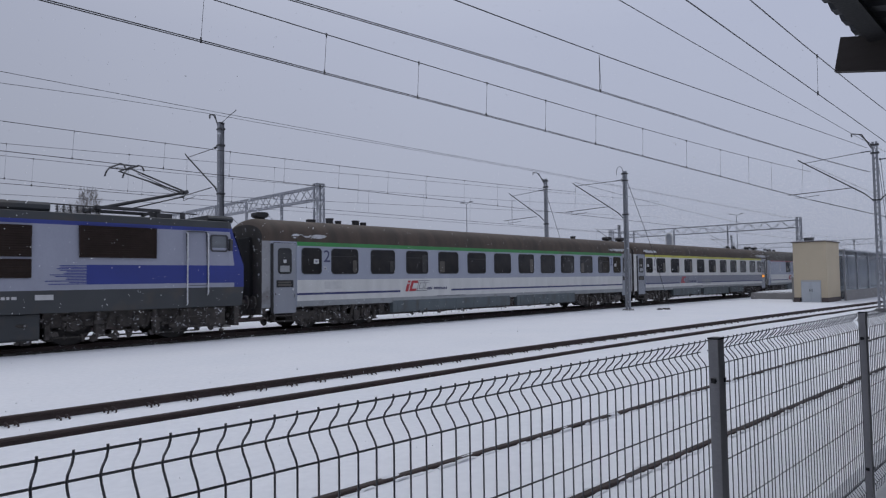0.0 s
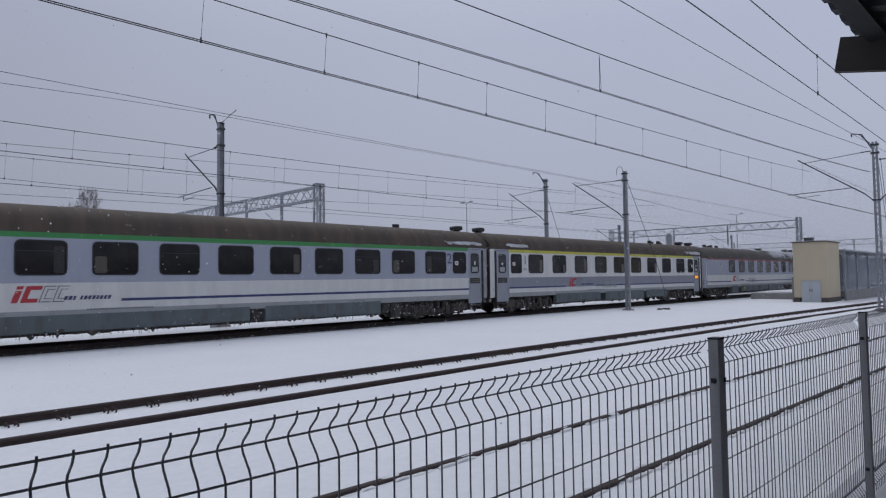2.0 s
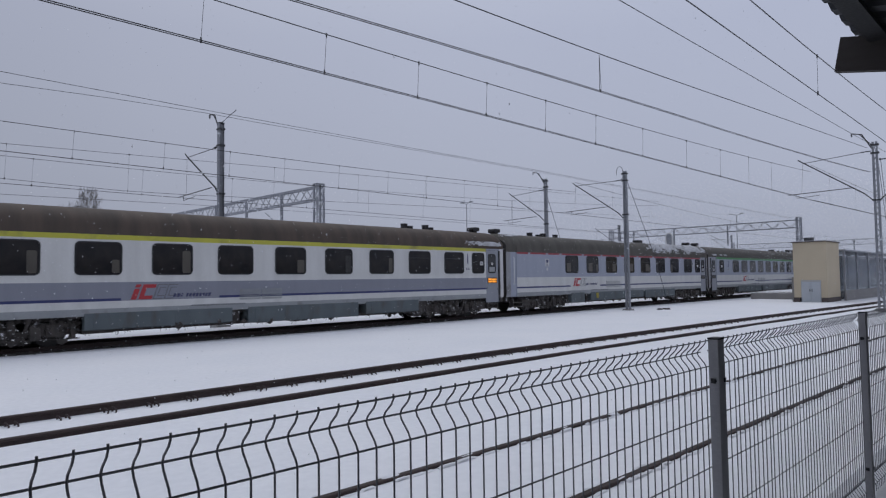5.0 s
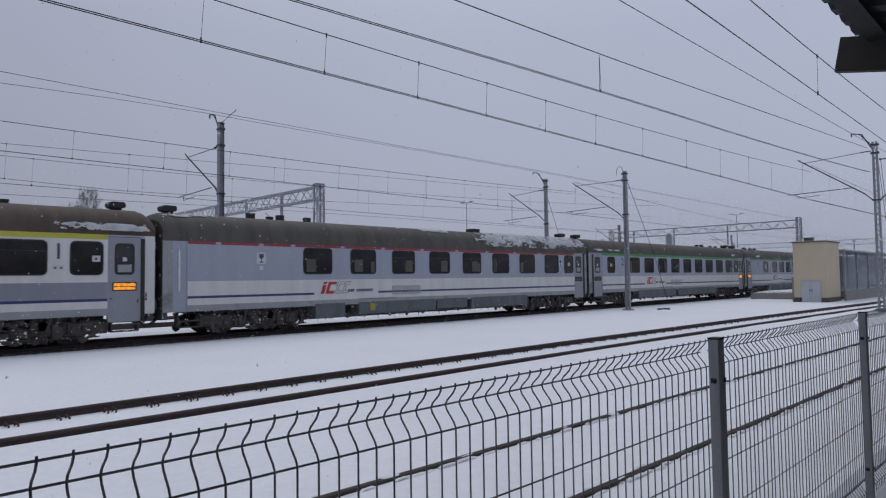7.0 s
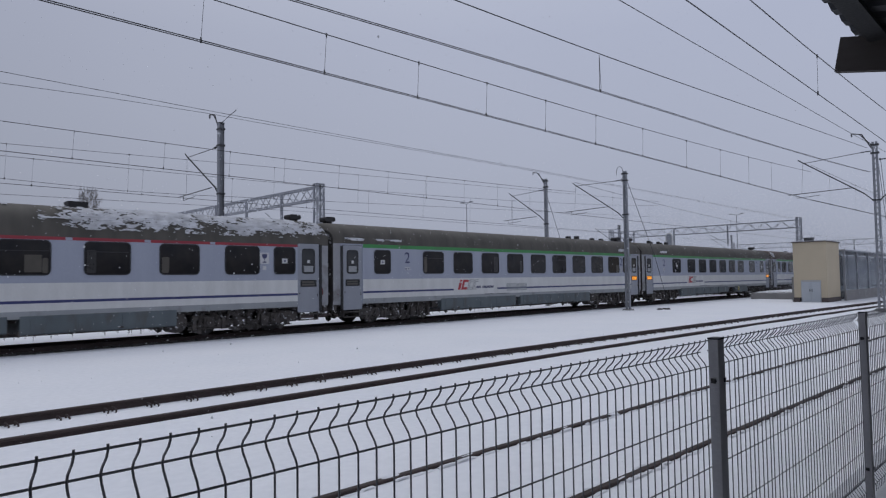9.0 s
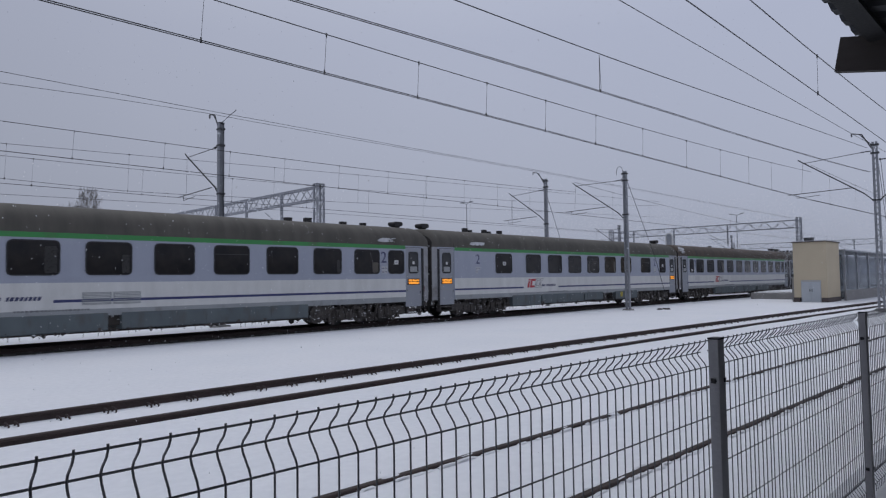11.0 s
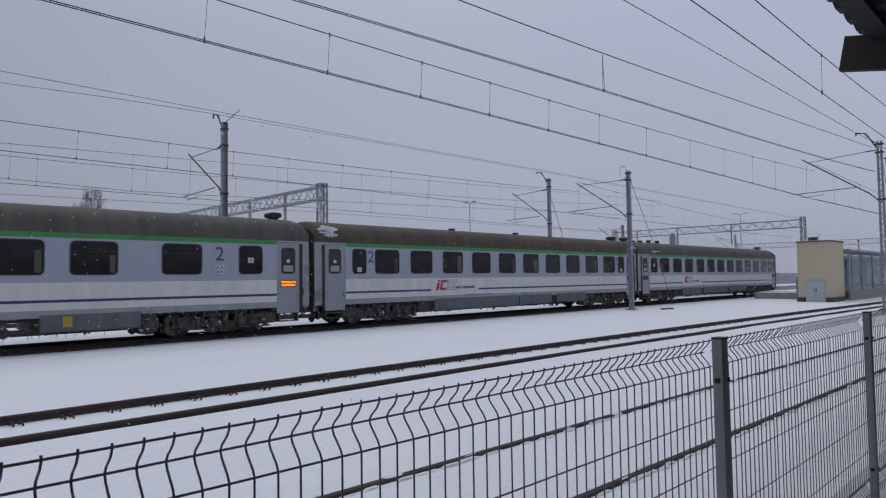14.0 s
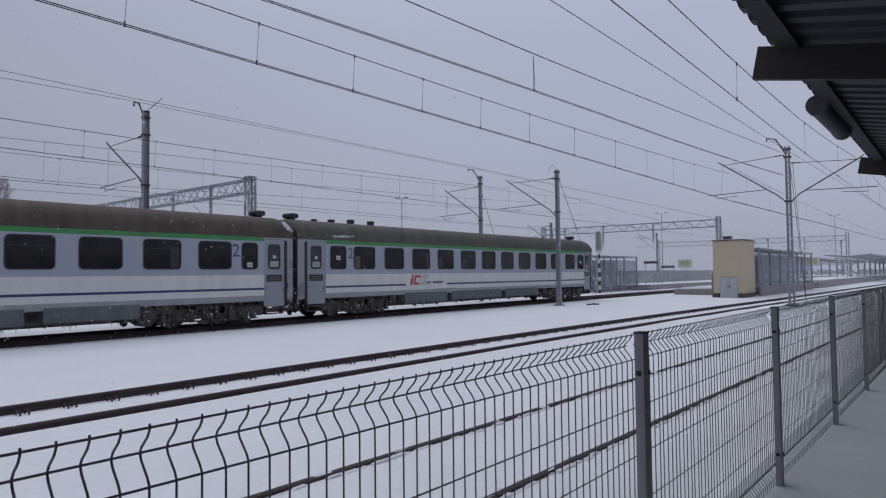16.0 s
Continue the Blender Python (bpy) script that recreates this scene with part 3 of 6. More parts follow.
def portal(label, x, y0, y1, top, beam, depth=0.7, inner=()):
    """A gantry across the tracks: two lattice columns and a lattice beam."""
    steel = HAZE_STEEL
    p = thing("catenary_portal", label, "gantry", "gantries over the tracks")
    for y in (y0, y1):
        b = Build()
        for dx in (-0.22, 0.22):
            for dy in (-0.18, 0.18):
                b.box(x + dx - 0.05, y + dy - 0.05, -0.3, x + dx + 0.05, y + dy + 0.05, top)
        for k in range(int(top / 0.6)):
            for dx in (-0.22, 0.22):
                a = 0.18 if k % 2 else -0.18
                b.tube((x + dx, y - a, 0.6 * k), (x + dx, y + a, 0.6 * k + 0.6), 0.03, 4)
        b.box(x - 0.28, y - 0.24, top, x + 0.28, y + 0.24, top + 0.04)
        part("column", b, steel, p, "lattice steel column")
    b = Build()
    for dx in (-0.22, 0.22):
        for z in (beam, beam + depth):
            b.box(x + dx - 0.045, y0, z - 0.045, x + dx + 0.045, y1, z + 0.045)
    n = int((y1 - y0) / 0.8)
    for k in range(n):
        a, c = y0 + (y1 - y0) * k / n, y0 + (y1 - y0) * (k + 1) / n
        for dx in (-0.22, 0.22):
            b.tube((x + dx, a, beam if k % 2 else beam + depth), (x + dx, c, beam + depth if k % 2 else beam), 0.028, 4)
    part("beam", b, steel, p, "lattice steel cross beam")
    for y in inner:
        b = Build()
        b.box(x - 0.07, y - 0.07, 5.0, x + 0.07, y + 0.07, beam + depth)
        b.tube((x, y, 5.2), (x, y + 2.0, 6.3), 0.03, 5)
        part("hanging_post", b, steel, p)
    return p


def overhead():
    # pole between the two platform tracks, arms on both sides
    d = lattice_pole(37.1, 6.95, 8.2, ground_z=-0.06)
    cantilever(d, 3.2, z_low=5.35, z_top=7.75, z_mess=7.6, z_contact=5.75)
    cantilever(d, 3.1, z_low=5.35, z_top=7.3, z_mess=7.2, z_contact=5.55, s=-1)
    horn(d, 8.2, 1, 0.95)
    b = Build()
    b.path([(0.1, -0.2, 7.4), (2.4, -0.25, 0.0)], 0.012, 5)
    b.path([(0.1, -0.1, 7.2), (3.2, -0.1, 0.0)], 0.012, 5)
    part("stay_cable", b, WIRE, d, "thin stay cables")
    # pole beside the train's track
    c = lattice_pole(33.6, 18.45, 7.85, width=0.28)
    cantilever(c, 3.3, z_low=5.15, z_top=7.35, z_mess=7.4, z_contact=5.6)
    b = Build()
    b.path([(0, 0.32 + 0.22 * math.cos(t), 7.75 + 0.42 * math.sin(t)) for t in [math.pi * (1.35 - 0.2 * k) for k in range(8)]], 0.012, 5)
    part("jumper_loop", b, WIRE, c, "looped jumper cable")
    b = Build()
    b.path([(0.1, 0, 7.5), (3.6, 0.1, 3.0), (5.2, 0.1, 0.0)], 0.014, 5)
    part("stay_cable", b, WIRE, c, "thin stay cable")
    # poles behind the train
    for x, y, top in ((12.39, 25.05, 8.35), (35.1, 25.05, 8.35)):
        a = h_pole(x, y, top) if x < 20 else lattice_pole(x, y, top, width=0.26)
        if x < 20:
            cantilever(a, 3.2, z_low=5.4, z_top=7.4, z_mess=7.42, z_contact=5.47)
        else:
            cantilever(a, 2.85, z_low=5.55, z_top=7.61, z_mess=7.52, z_contact=5.6)
        horn(a, top, 1, 1.0)
        if x < 20:
            part("spike", Build().tube((0, 0, top), (0, -1.3, top + 0.3), 0.015, 5), STEEL_DARK, a)
        else:
            part("stay_cable", Build().path([(0.1, 0, 7.3), (3.8, 0, 0.0)], 0.014, 5), WIRE, a, "thin stay cable")

    droppers = [2.2, 4.5, 6.85, 9.2, 11.4, 13.75, 16.2, 19.0, 22.2, 25.2, 28.2, 31.0]
    catenary("twin contact wire and carrier cable over the middle track", -30, 37.1, lambda x: 9.78, 5.6, sag(3, 6.33, 0.00065), droppers)
    catenary("contact wire and carrier cable beyond the lattice pole", 37.1, 150, lambda x: 9.75 - 0.03 * (x - 37), 5.6, sag(90, 6.3, 0.0004), [40 + 5 * k for k in range(22)], rc=0.012, rm=0.01)
    n = thing("overhead_line", "contact wires and carrier drawn aside to the lattice pole", "overhead wire", "overhead lines")
    wire_run("contact_wire", "dark contact wire", through3((5.38, 8.54, 6.14), (13.3, 7.84, 6.12), (20.34, 7.42, 6.13), [-12 + 2 * k for k in range(17)]) + through3((13.3, 7.84, 6.12), (20.34, 7.42, 6.13), (37.1, 7.18, 6.74), [21.5 + 1.3 * k for k in range(13)]), 0.009, 0.03, n)
    wire_run("carrier_wire", "dark carrier cable", through3((8.58, 8.08, 6.96), (13.5, 7.8, 7.0), (20.64, 7.5, 7.2), [-12 + 2 * k for k in range(17)]) + through3((13.5, 7.8, 7.0), (20.64, 7.5, 7.2), (36.9, 7.2, 7.9), [21.5 + 1.28 * k for k in range(13)]), 0.012, 0, n)
    part("dropper", Build().tube((13.2, 7.83, 6.14), (13.2, 7.82, 6.96), 0.006, 4).tube((13.34, 7.87, 6.14), (13.2, 7.82, 6.96), 0.006, 4).tube((13.27, 7.85, 6.1), (13.27, 7.85, 6.17), 0.016, 5), WIRE, n)
    wire_run("feeder_cable", "dark feeder cable on the poles' horns", [(-40, 8.25, 8.9), (14.8, 8.18, 8.9), (37.1, 8.0, 8.85), (150, 6.0, 8.85)], 0.012)
    tagged(bpy.data.objects["feeder_cable"], "dark feeder cable on the poles' horns", "cable", "overhead lines")
    catenary("contact wire and carrier cable over the platform track", -20, 150, lambda x: 3.62 + 0.0127 * min(x, 24) - 0.006 * max(0, x - 24), 5.58, lambda x: 6.37 + 0.001 * (x - 9) ** 2 if x < 37 else 6.5 + 0.0004 * (x - 77) ** 2, [15.2, 23.7, 30.5, 40, 46, 52], rc=0.009, twin=0)
    catenary("contact wire and carrier cable over the train's track", -40, 33.6, lambda x: TRAIN_Y - 0.3, 5.62, sag(4, 6.48, 0.0006), [0.4, 3.2, 5.99, 8.75, 11.1, 13.36, 15.94, 18.61, 21.0, 23.6, 26.2, 29.0], rc=0.011, rm=0.01, twin=0)
    catenary("contact wire and carrier cable beyond the second lattice pole", 33.6, 160, lambda x: TRAIN_Y - 0.3, 5.62, sag(80, 6.3, 0.0006), [38 + 5 * k for k in range(20)], rc=0.013, rm=0.011, twin=0)
    catenary("contact wire and carrier cable over the track behind the train", -40, 60, lambda x: 29.4, 5.71, sag(4, 6.78, 0.00063), [2.5, 6.65, 10.86, 15.1, 19.4, 23.6, 28, 32.4, 37], rc=0.011, rm=0.009, twin=0)
    catenary("second contact wire and carrier rising to an anchor behind the train", -40, 60, lambda x: 29.2, lambda x: 5.78 + 0.037 * max(0.0, x - 11) + 0.02 * max(0.0, 10 - x), lambda x: 7.2 + 0.035 * (x - 5), [5.7, 10.2, 17.3, 22.7, 28], rc=0.009, rm=0.009, twin=0)
    f = thing("overhead_line", "single contact wire over the far siding", "overhead wire", "overhead lines")
    wire_run("contact_wire", "", [(-40, 33.7, 5.3), (6.4, 33.7, 5.8), (18.4, 33.7, 6.02), (90, 33.7, 6.4)], 0.009, 0, f)
    f = thing("overhead_line", "pair of feeder cables behind the train", "cable", "overhead lines")
    wire_run("feeder_cable", "", [(-60, 26.2, 9.4), (4.9, 26.1, 9.12), (12.4, 26.1, 9.08), (24, 26.07, 9.06), (35.1, 26.04, 9.1), (90, 26, 9.0)], 0.01, 0, f)
    wire_run("feeder_cable", "", [(-60, 26.2, 8.2), (-10, 26.1, 8.3), (4.92, 26.1, 8.72), (8.43, 26.1, 8.87), (12.4, 26.1, 8.96), (14.2, 26.1, 8.95), (35.1, 26.0, 9.0), (90, 25.8, 8.85)], 0.009, 0, f)
    portal("grey lattice steel gantry over the far sidings", 21.9, 31.9, 60.0, 7.5, 6.6, 0.75, (36.0, 40.5, 45.0))
    portal("grey lattice steel gantry across the station throat", 71.0, 20.0, 41.0, 7.5, 6.5, 0.75, (27.0, 33.0, 38.0))
    portal("distant lattice steel gantry over the platforms", 118.0, 14.1, 44.0, 7.6, 6.4, 0.8, (20.0, 30.0))


# ---- buildings and platforms further down the line ----
def lift_house():
    h = thing("utility_building", "small cream rendered building with pale grey double door", "building", at=pose(49.0, 12.2, 0, 0, 0, 0))
    w, d, top = 2.06, 3.2, 3.98
    b = Build()
    b.box(0, 0, 0.2, d, w, top)
    part("wall", b, CREAM, h)
    b = Build()
    b.box(-0.03, -0.03, -0.3, d + 0.03, 0.38, 0.2)
    b.box(-0.03, w - 0.35, -0.3, d + 0.03, w + 0.03, 0.2)
    b.box(0.4, 0.38, -0.3, d + 0.03, w - 0.35, 0.2)
    part("plinth", b, PLINTH, h, "dark brown plinth")
    b = Build()
    b.box(-0.08, -0.08, top, d + 0.08, w + 0.08, top + 0.06)
    part("roof", b, PLINTH, h, "flat roof with dark metal edge")
    part("roof_snow", Build().box(0.0, 0.0, top + 0.06, d, w, top + 0.1), SNOW, h)
    b = Build()
    b.box(1.0, 1.1, top + 0.1, 1.5, 1.6, top + 0.32)
    b.box(0.95, 1.05, top + 0.32, 1.55, 1.65, top + 0.37)
    part("roof_vent", b, STEEL_DARK, h, "square grey roof vent")
    dz = 1.3
    for k in (0, 1):
        y0 = 0.44 + 0.56 * k
        b = Build()
        b.box(-0.045, y0, -0.1, 0.0, y0 + 0.55, dz)
        leaf = part("door_leaf", b, DOOR_GREY, h, "pale grey steel door leaf")
        part("handle", Build().box(-0.08, y0 + (0.47 if k == 0 else 0.04), 0.6, -0.045, y0 + (0.51 if k == 0 else 0.08), 0.78), STEEL_DARK, leaf)
        part("panel", Build().box(-0.052, y0 + 0.08, 0.1, -0.045, y0 + 0.44, 1.15), DOOR_GREY, leaf)
    b = Build()
    b.frame_ring([(0.43, -0.1), (1.56, -0.1), (1.56, 1.33), (0.43, 1.33)], [(0.39, -0.14), (1.6, -0.14), (1.6, 1.37), (0.39, 1.37)], 0, 0.05)
    b.v = [(-y, x, z) for x, y, z in b.v]
    part("door_frame", b, DOOR_GREY, h)
    part("side_pillar", Build().box(0.3, w + 0.004, -0.3, 1.2, w + 0.22, 1.6), CONCRETE, h, "short concrete pillar beside the wall")


def shelter(x, y, dx, dy, top, base, label, posts=4, tagname="platform_shelter"):
    """A glazed waiting shelter: posts, glass panes, a flat roof."""
    s = thing(tagname, label, "shelter", "glazed shelters", at=pose(x, y, 0))
    for i in range(posts):
        px = dx * i / (posts - 1)
        for py in (0, dy):
            part("post", Build().box(px - 0.06, py - 0.06, base, px + 0.06, py + 0.06, top), HAZE_STEEL, s)
            if i < posts - 1:
                q = dx / (posts - 1)
                pane = part("pane", Build().box(px + 0.08, py - 0.012, base + 0.12, px + q - 0.08, py + 0.012, top - 0.3), GLASS, s, "slightly frosted clear glass pane")
                pane.visible_shadow = False
    pane = part("pane", Build().box(-0.012, 0.08, base + 0.12, 0.012, dy - 0.08, top - 0.3), GLASS, s)
    pane.visible_shadow = False
    b = Build()
    b.box(-0.15, -0.15, top, dx + 0.15, dy + 0.15, top + 0.1)
    roof = part("roof", b, HAZE_STEEL, s, "flat grey metal roof")
    part("snow_layer", Build().box(-0.1, -0.1, top + 0.104, dx + 0.1, dy + 0.1, top + 0.14), SNOW, roof)
    return s


def railing(x0, x1, y, z0, z1):
    """A tall barred railing along the back of a platform."""
    r = thing("platform_railing", "pale grey barred steel railing behind the far platform", "railing")
    x = x0
    while x <= x1:
        part("post", Build().box(x - 0.05, y - 0.05, z0, x + 0.05, y + 0.05, z1 + 0.06), HAZE_STEEL, r)
        x += 2.5
    for z in (z0 + 0.12, z1):
        part("rail", Build().box(x0, y - 0.025, z - 0.03, x1, y + 0.025, z + 0.03), HAZE_STEEL, r)
    b = Build()
    x = x0
    while x < x1:
        b.box(x - 0.02, y - 0.012, z0 + 0.12, x + 0.02, y + 0.012, z1)
        x += 0.11
    tagged(part("bars", b, HAZE_STEEL, r, "close upright bars"), kind="stuff")


def canopy_far(x0, x1, y, base, top, label, step=8.0):
    c = thing("platform_canopy", label, "canopy", "station canopies")
    x = x0
    while x <= x1:
        part("column", Build().box(x - 0.14, y - 0.14, base, x + 0.14, y + 0.14, top), HAZE_STEEL, c)
        part("bracket", Build().tube((x, y, top - 0.6), (x, y - 2.2, top + 0.1), 0.07, 5).tube((x, y, top - 0.6), (x, y + 2.2, top + 0.1), 0.07, 5), HAZE_STEEL, c)
        x += step
    b = Build()
    b.extrude([(y - 3.2, top + 0.35, 0), (y, top, 0), (y + 3.2, top + 0.35, 0), (y + 3.2, top + 0.55, 0), (y, top + 0.25, 0), (y - 3.2, top + 0.55, 0)], [x0 - 3, x1 + 3])
    r = part("roof", b, HAZE_STEEL, c, "butterfly metal roof")
    part("snow_layer", Build().extrude([(y - 3.1, top + 0.56, 0), (y, top + 0.26, 0), (y + 3.1, top + 0.56, 0), (y + 3.1, top + 0.62, 0), (y, top + 0.33, 0), (y - 3.1, top + 0.62, 0)], [x0 - 2.9, x1 + 2.9]), SNOW, r)


def lamp_post(x, y, top, base=0.0):
    p = thing("street_lamp", "tall thin grey double-arm lamp post", "lamp post", "lamp posts", at=pose(x, y, 0))
    part("pole", Build().tube((0, 0, base - 0.3), (0, 0, top), 0.06, 8, r2=0.035), HAZE_STEEL, p)
    for s in (-1, 1):
        part("arm", Build().tube((0, 0, top), (0, s * 0.55, top + 0.14), 0.03, 5), HAZE_STEEL, p)
        part("lamp_head", Build().box(-0.12, s * 0.6 - 0.16, top + 0.12, 0.1, s * 0.6 + 0.16, top + 0.2), HAZE_STEEL, p)


def signal(x, y, top):
    s = thing("railway_signal", "striped signal post with tall oval black backboard", "signal", at=pose(x, y, 0))
    for k in range(10):
        z0, z1 = -0.2 + (top - 1.6) * k / 10, -0.2 + (top - 1.6) * (k + 1) / 10
        part("post_band", Build().tube((0, 0, z0), (0, 0, z1), 0.11, 8), WHITE if k % 2 else RUBBER, s)
    b = Build()
    b.plate(rounded(-0.32, top - 2.0, 0.32, top, 0.3), -0.06, 0.06)
    b.v = [(y_, x_, z_) for x_, y_, z_ in b.v]
    part("backboard", b, STEEL, s, "grey oval signal head")
    b = Build()
    b.frame_ring(rounded(-0.25, top - 1.93, 0.25, top - 0.07, 0.24), rounded(-0.34, top - 2.02, 0.34, top + 0.02, 0.32), -0.08, 0.08)
    b.v = [(y_, x_, z_) for x_, y_, z_ in b.v]
    part("rim", b, WHITE, s, "white rim")


def bare_tree(x, y, height, seed, width, depth=7):
    """A leafless bush-like tree: trunk, forking limbs and many fine twigs inside a rounded crown."""
    t = thing("tree", "small bare leafless tree with fine upright twigs", "tree", "trees", at=pose(x, y, -0.3))
    rnd = random.Random(seed)
    trunk, limbs = Build(), Build()

    def grow(p, d, length, r, k):
        q = p + d * length
        (trunk if k < 2 else limbs).tube(p, q, r, 6 if k < 3 else 3, r2=r * 0.72, caps=False)
        if k >= depth:
            return
        for _ in range(4 if k < 2 else 3):
            a = Vector((rnd.gauss(0, 1), rnd.gauss(0, 1), rnd.gauss(0.3, 0.5))) * 0.3
            grow(q - d * length * rnd.uniform(0, 0.4), (d + a).normalized(), length * rnd.uniform(0.6, 0.8), max(0.006, r * 0.56), k + 1)

    grow(Vector((0, 0, 0)), Vector((0, 0, 1)), height * 0.32, height * 0.009, 0)
    top = max(v[2] for v in limbs.v)
    reach = sorted(max(abs(v[0]), abs(v[1])) for v in limbs.v)[int(len(limbs.v) * 0.97)]
    for b in (trunk, limbs):
        b.v = [(v[0] * width / reach, v[1] * width / reach, v[2] * height / top) for v in b.v]
    part("trunk", trunk, BARK, t)
    part("crown", limbs, BARK, t, "crown of thin bare twigs")


def distance():
    # platform between the middle track and the train's track
    platform_slab("snow-covered island platform with concrete edge", 54.5, 190, 13.2, 18.7, 0.5)
    platform_slab("snow-covered platform ramp with grey concrete walls", 54.0, 60.0, 15.4, 18.9, 0.42)
    lift_house()
    shelter(52.6, 12.0, 21.4, 2.2, 3.4, -0.15, "grey glazed stair shelter behind the cream building", 7)
    part_wall = Build().box(52.3, 11.86, -0.3, 74.0, 11.94, 0.62)
    tagged(part("stair_wall", part_wall, CONCRETE, None), "low grey concrete wall under the glazed shelter", "wall")
    platform_slab("snow-covered platform behind the train", 66, 190, 25.6, 29.2, 0.5)
    railing(66.2, 128.0, 29.0, 0.46, 1.95)
    shelter(56.3, 26.9, 9.5, 2.2, 3.3, -0.15, "grey glazed shelter beside the train's track", 4)
    platform_slab("snow-covered far platform on the near side", 78, 260, 12.0, 18.0, 0.75)
    canopy_far(122, 240, 14.2, 0.7, 3.7, "long grey station canopy on the island platform", 9.0)
    canopy_far(112, 230, 25.9, 0.4, 3.7, "far station canopy behind the train", 12.0)
    signal(55.4, 26.2, 5.65)
    for x, y, top in ((44.4, 40.7, 8.8), (75.3, 27.6, 8.6), (104.0, 13.85, 9.3), (135, 38, 9.0)):
        lamp_post(x, y, top)
    for x, y, z in ((70.1, 27.0, 2.72), (75.3, 27.0, 2.25)):
        s = thing("station_sign", "small dark station name board on two thin legs", "sign", "station signs", at=pose(x, y, 0, 0, 0, 25))
        for dy in (-0.6, 0.6):
            part("leg", Build().tube((0, dy, 0.4), (0, dy, z), 0.04, 6), HAZE_STEEL, s)
        part("board", Build().box(-0.04, -0.75, z, 0.04, 0.75, z + 0.28), STEEL_DARK, s)
    for x, y in ((81.3, 27.0), (86.7, 14.0)):
        s = thing("yellow_board", "pale yellow notice board on a post", "sign", "yellow notice boards", at=pose(x, y, 0, 0, 0, 20))
        part("post", Build().tube((0, 0, 0.3), (0, 0, 2.4), 0.06, 6), HAZE_STEEL, s)
        part("board", Build().box(-0.06, -0.8, 2.3, 0.06, 0.8, 3.3), PAPER, s, "white board")
        part("panel", Build().box(-0.075, -0.5, 2.55, -0.061, 0.5, 3.15), SIGN_YELLOW, s, "pale yellow panel")
    bare_tree(13.1, 45.2, 8.51, 4, 1.30)
    for k, (x, y, t) in enumerate(((82, 46, 7.6), (96, 36, 7.6), (130, 28, 7.6), (150, 19, 7.6), (64, 36, 7.4))):
        p = h_pole(x, y, t)
        cantilever(p, 2.8, z_contact=5.5)
    # woods along the horizon
    rnd = random.Random(9)
    b = Build()
    for k in range(2600):
        a = rnd.uniform(-5, 95)
        dist = rnd.uniform(330, 420)
        x, y = dist * math.cos(radians(a)), dist * math.sin(radians(a))
        z = rnd.uniform(1.5, 4.0) * (0.6 + 0.6 * noise.noise((a * 0.15, 0, 5)) ** 2)
        r = rnd.uniform(0.8, 2.0)
        b.tube((x, y, -1), (x + rnd.uniform(-1, 1), y, z), r, 5, r2=r * 0.2)
    tagged(part("distant_woods", b, HEDGE, None), "distant leafless woods with snow haze painted into their pale colour", "woods", kind="stuff")


